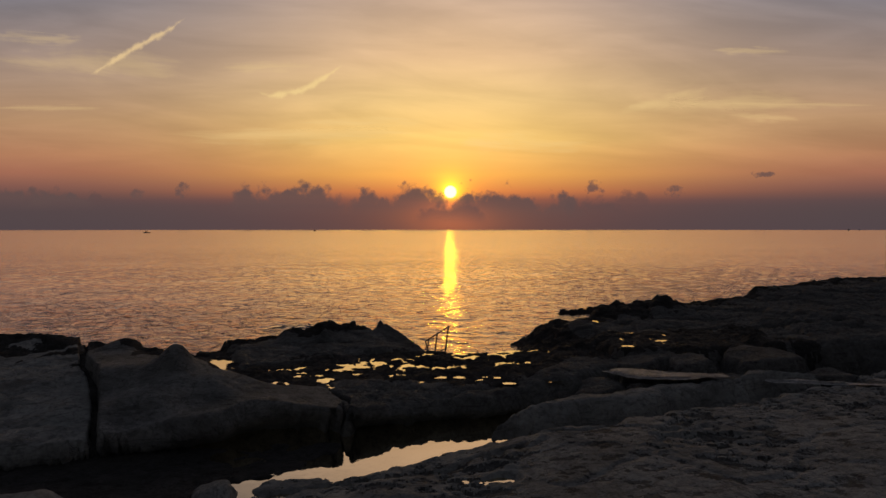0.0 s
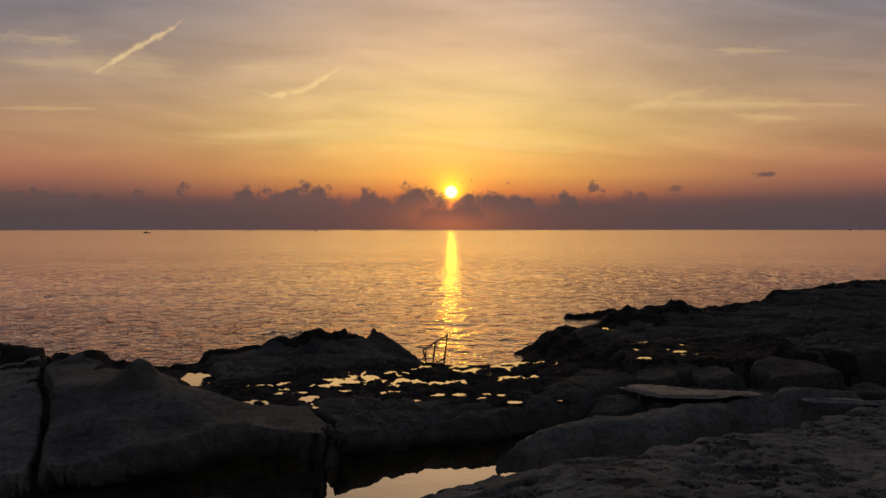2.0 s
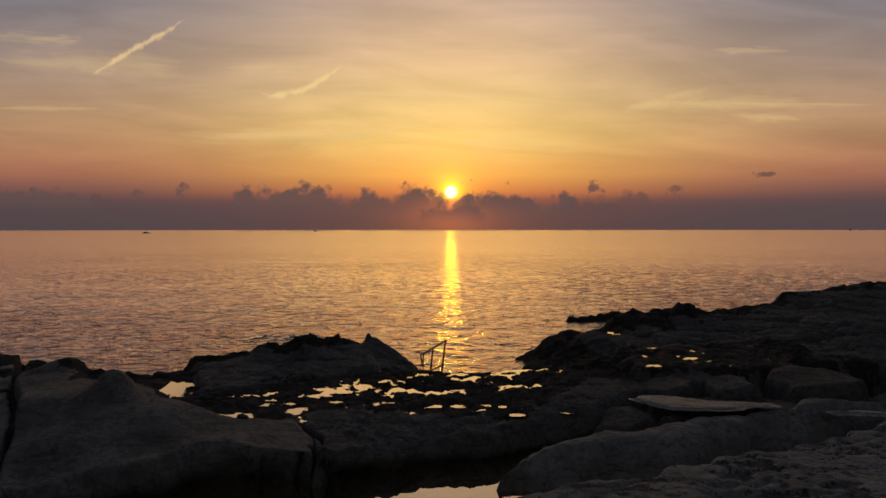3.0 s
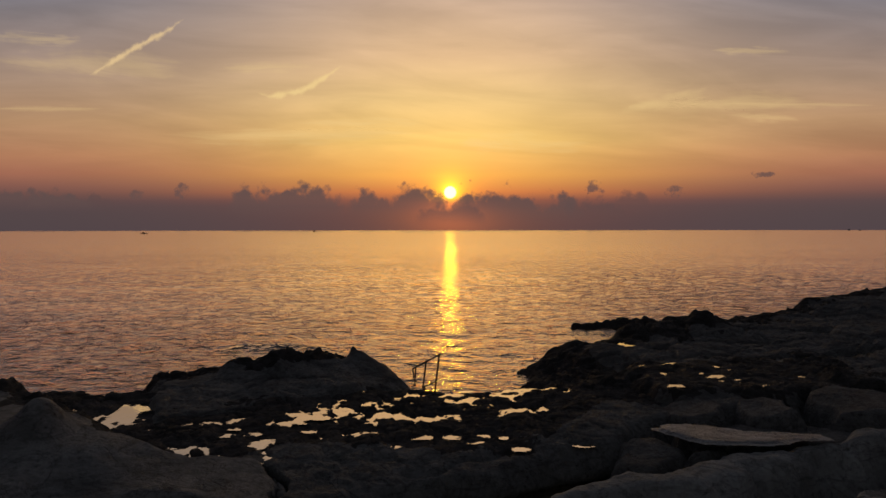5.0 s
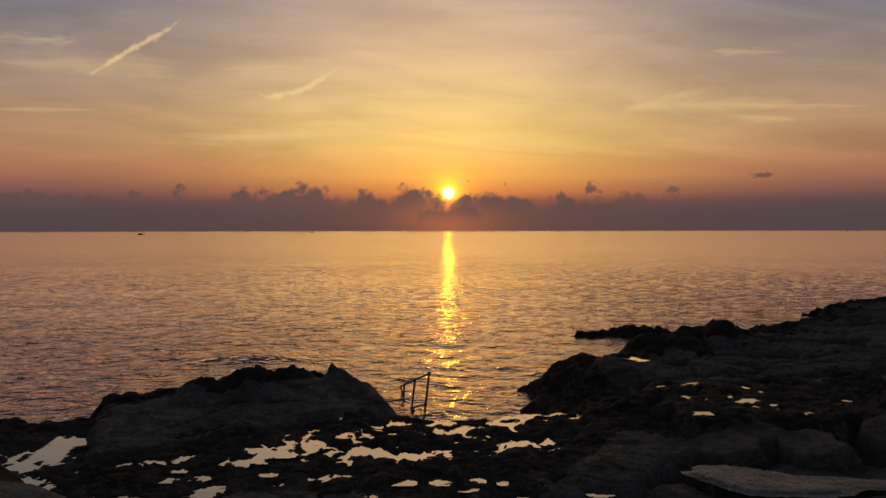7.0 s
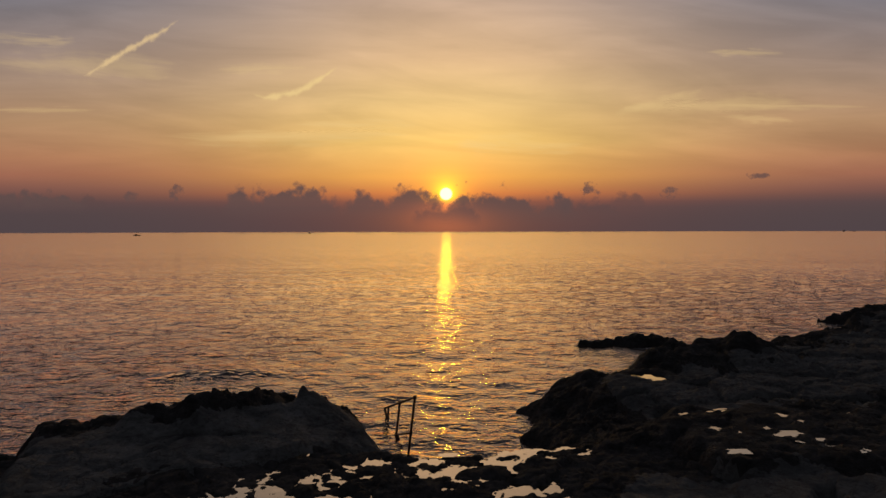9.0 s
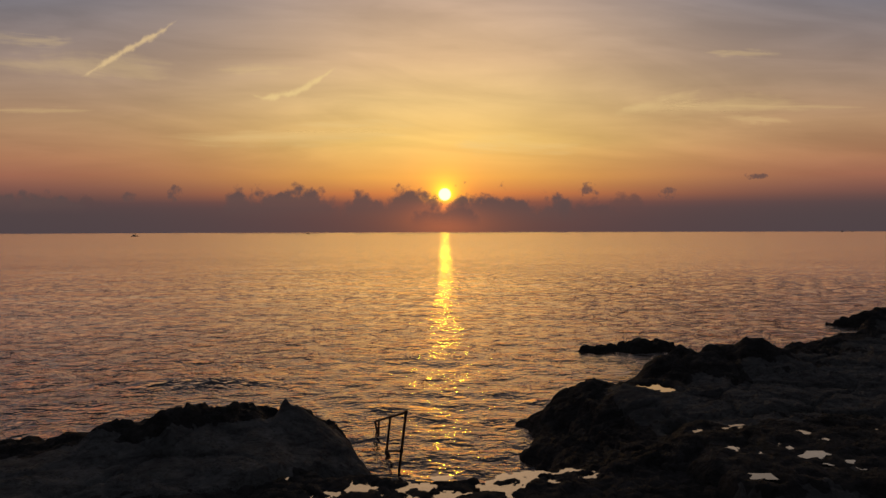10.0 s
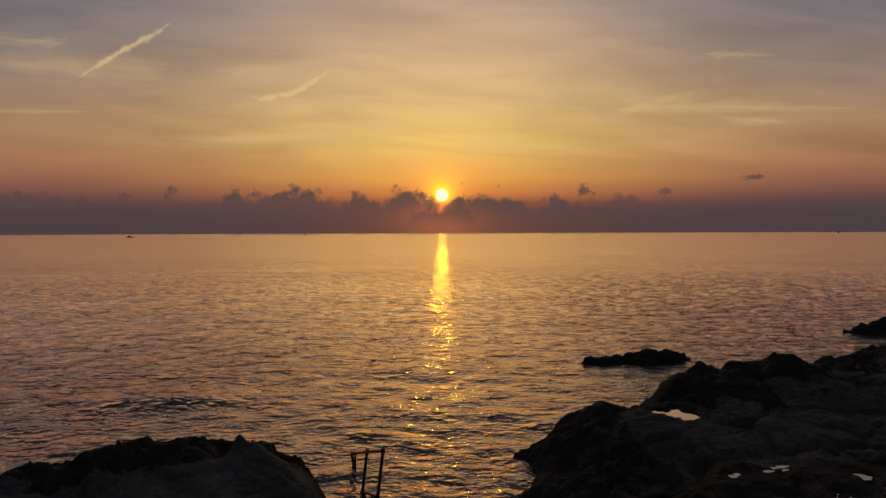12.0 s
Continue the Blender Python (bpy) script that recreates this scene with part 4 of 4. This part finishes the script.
def make_rail():
    rail = tagged(new("handrail"), "rusty steel handrail of a bathing ladder going down into the sea", "handrail")
    rail.location = (0.05, 31.15, 0.0)

    def rod(name, a, b, radius, label=""):
        bm = bmesh.new()
        tube(bm, a, b, radius)
        return part(name, bm, m_metal, rail, label)

    top = [(0, 0, 1.91), (-0.65, 1.85, 1.16), (-1.42, 3.85, 0.32)]
    rod("top_rail", top[0], top[2], 0.04)
    for (x, y, z), foot in zip(top[:2], (-0.6, -0.6)):
        rod("post", (x, y, z + 0.03), (x - 0.12 * (z - foot), y, foot), 0.042)
    tip = (-1.26, 3.5, -0.16)
    rod("end_post", top[2], tip, 0.045)
    rod("end_hook", (-1.22, 3.33, 0.53), tip, 0.04)
    rod("lower_rail", (-0.145, 0, 0.70), (-0.79, 1.85, -0.03), 0.035)
    for x, y, z in ((-0.145, 0, 0.70), (-0.79, 1.85, 0.0), (0, 0, 1.91), (-0.65, 1.85, 1.17), (-1.26, 3.5, -0.14)):
        rod("collar", (x, y, z - 0.06), (x, y, z + 0.06), 0.06)


make_rail()


# ---- boats ----
def make_boat(az, far, length, heading):
    boat = tagged(new("fishing_boat"), "small dark fishing boat far out at sea", "boat", "boats at sea")
    boat.matrix_basis = pose(far * math.sin(radians(az)), far * math.cos(radians(az)), 0, 0, 0, heading)
    bm = bmesh.new()
    rings = []
    for i in range(9):
        s = i / 8 * 2 - 1
        wide, deck = 0.17 * length * (1 - abs(s) ** 2.6) + 0.02, 0.10 * length * (1 + 0.5 * s * s)
        rings.append([bm.verts.new((s * length / 2, wide * c, h)) for c, h in ((-1, deck), (-0.8, 0.0), (0, -0.4), (0.8, 0.0), (1, deck))])
    for p, q in zip(rings, rings[1:]):
        for i in range(4):
            bm.faces.new((p[i], q[i], q[i + 1], p[i + 1]))
        bm.faces.new((p[4], q[4], q[0], p[0]))
    part("hull", bm, m_hull, boat)
    bm = bmesh.new()
    bmesh.ops.create_cube(bm, size=1, matrix=Matrix.Translation((-0.12 * length, 0, 0.17 * length)) @ Matrix.Diagonal((0.26 * length, 0.2 * length, 0.16 * length, 1)))
    bmesh.ops.bevel(bm, geom=bm.edges[:], offset=0.02 * length, segments=2, affect="EDGES")
    part("cabin", bm, m_hull, boat)
    bm = bmesh.new()
    tube(bm, (0.1 * length, 0, 0.05 * length), (0.1 * length, 0, 0.42 * length), 0.012 * length, 6)
    part("mast", bm, m_hull, boat)


make_boat(-28.2, 1150, 12, 10)
make_boat(-13.2, 1950, 14, -20)
make_boat(35.5, 3300, 26, 40)
make_boat(36.2, 3600, 14, 0)


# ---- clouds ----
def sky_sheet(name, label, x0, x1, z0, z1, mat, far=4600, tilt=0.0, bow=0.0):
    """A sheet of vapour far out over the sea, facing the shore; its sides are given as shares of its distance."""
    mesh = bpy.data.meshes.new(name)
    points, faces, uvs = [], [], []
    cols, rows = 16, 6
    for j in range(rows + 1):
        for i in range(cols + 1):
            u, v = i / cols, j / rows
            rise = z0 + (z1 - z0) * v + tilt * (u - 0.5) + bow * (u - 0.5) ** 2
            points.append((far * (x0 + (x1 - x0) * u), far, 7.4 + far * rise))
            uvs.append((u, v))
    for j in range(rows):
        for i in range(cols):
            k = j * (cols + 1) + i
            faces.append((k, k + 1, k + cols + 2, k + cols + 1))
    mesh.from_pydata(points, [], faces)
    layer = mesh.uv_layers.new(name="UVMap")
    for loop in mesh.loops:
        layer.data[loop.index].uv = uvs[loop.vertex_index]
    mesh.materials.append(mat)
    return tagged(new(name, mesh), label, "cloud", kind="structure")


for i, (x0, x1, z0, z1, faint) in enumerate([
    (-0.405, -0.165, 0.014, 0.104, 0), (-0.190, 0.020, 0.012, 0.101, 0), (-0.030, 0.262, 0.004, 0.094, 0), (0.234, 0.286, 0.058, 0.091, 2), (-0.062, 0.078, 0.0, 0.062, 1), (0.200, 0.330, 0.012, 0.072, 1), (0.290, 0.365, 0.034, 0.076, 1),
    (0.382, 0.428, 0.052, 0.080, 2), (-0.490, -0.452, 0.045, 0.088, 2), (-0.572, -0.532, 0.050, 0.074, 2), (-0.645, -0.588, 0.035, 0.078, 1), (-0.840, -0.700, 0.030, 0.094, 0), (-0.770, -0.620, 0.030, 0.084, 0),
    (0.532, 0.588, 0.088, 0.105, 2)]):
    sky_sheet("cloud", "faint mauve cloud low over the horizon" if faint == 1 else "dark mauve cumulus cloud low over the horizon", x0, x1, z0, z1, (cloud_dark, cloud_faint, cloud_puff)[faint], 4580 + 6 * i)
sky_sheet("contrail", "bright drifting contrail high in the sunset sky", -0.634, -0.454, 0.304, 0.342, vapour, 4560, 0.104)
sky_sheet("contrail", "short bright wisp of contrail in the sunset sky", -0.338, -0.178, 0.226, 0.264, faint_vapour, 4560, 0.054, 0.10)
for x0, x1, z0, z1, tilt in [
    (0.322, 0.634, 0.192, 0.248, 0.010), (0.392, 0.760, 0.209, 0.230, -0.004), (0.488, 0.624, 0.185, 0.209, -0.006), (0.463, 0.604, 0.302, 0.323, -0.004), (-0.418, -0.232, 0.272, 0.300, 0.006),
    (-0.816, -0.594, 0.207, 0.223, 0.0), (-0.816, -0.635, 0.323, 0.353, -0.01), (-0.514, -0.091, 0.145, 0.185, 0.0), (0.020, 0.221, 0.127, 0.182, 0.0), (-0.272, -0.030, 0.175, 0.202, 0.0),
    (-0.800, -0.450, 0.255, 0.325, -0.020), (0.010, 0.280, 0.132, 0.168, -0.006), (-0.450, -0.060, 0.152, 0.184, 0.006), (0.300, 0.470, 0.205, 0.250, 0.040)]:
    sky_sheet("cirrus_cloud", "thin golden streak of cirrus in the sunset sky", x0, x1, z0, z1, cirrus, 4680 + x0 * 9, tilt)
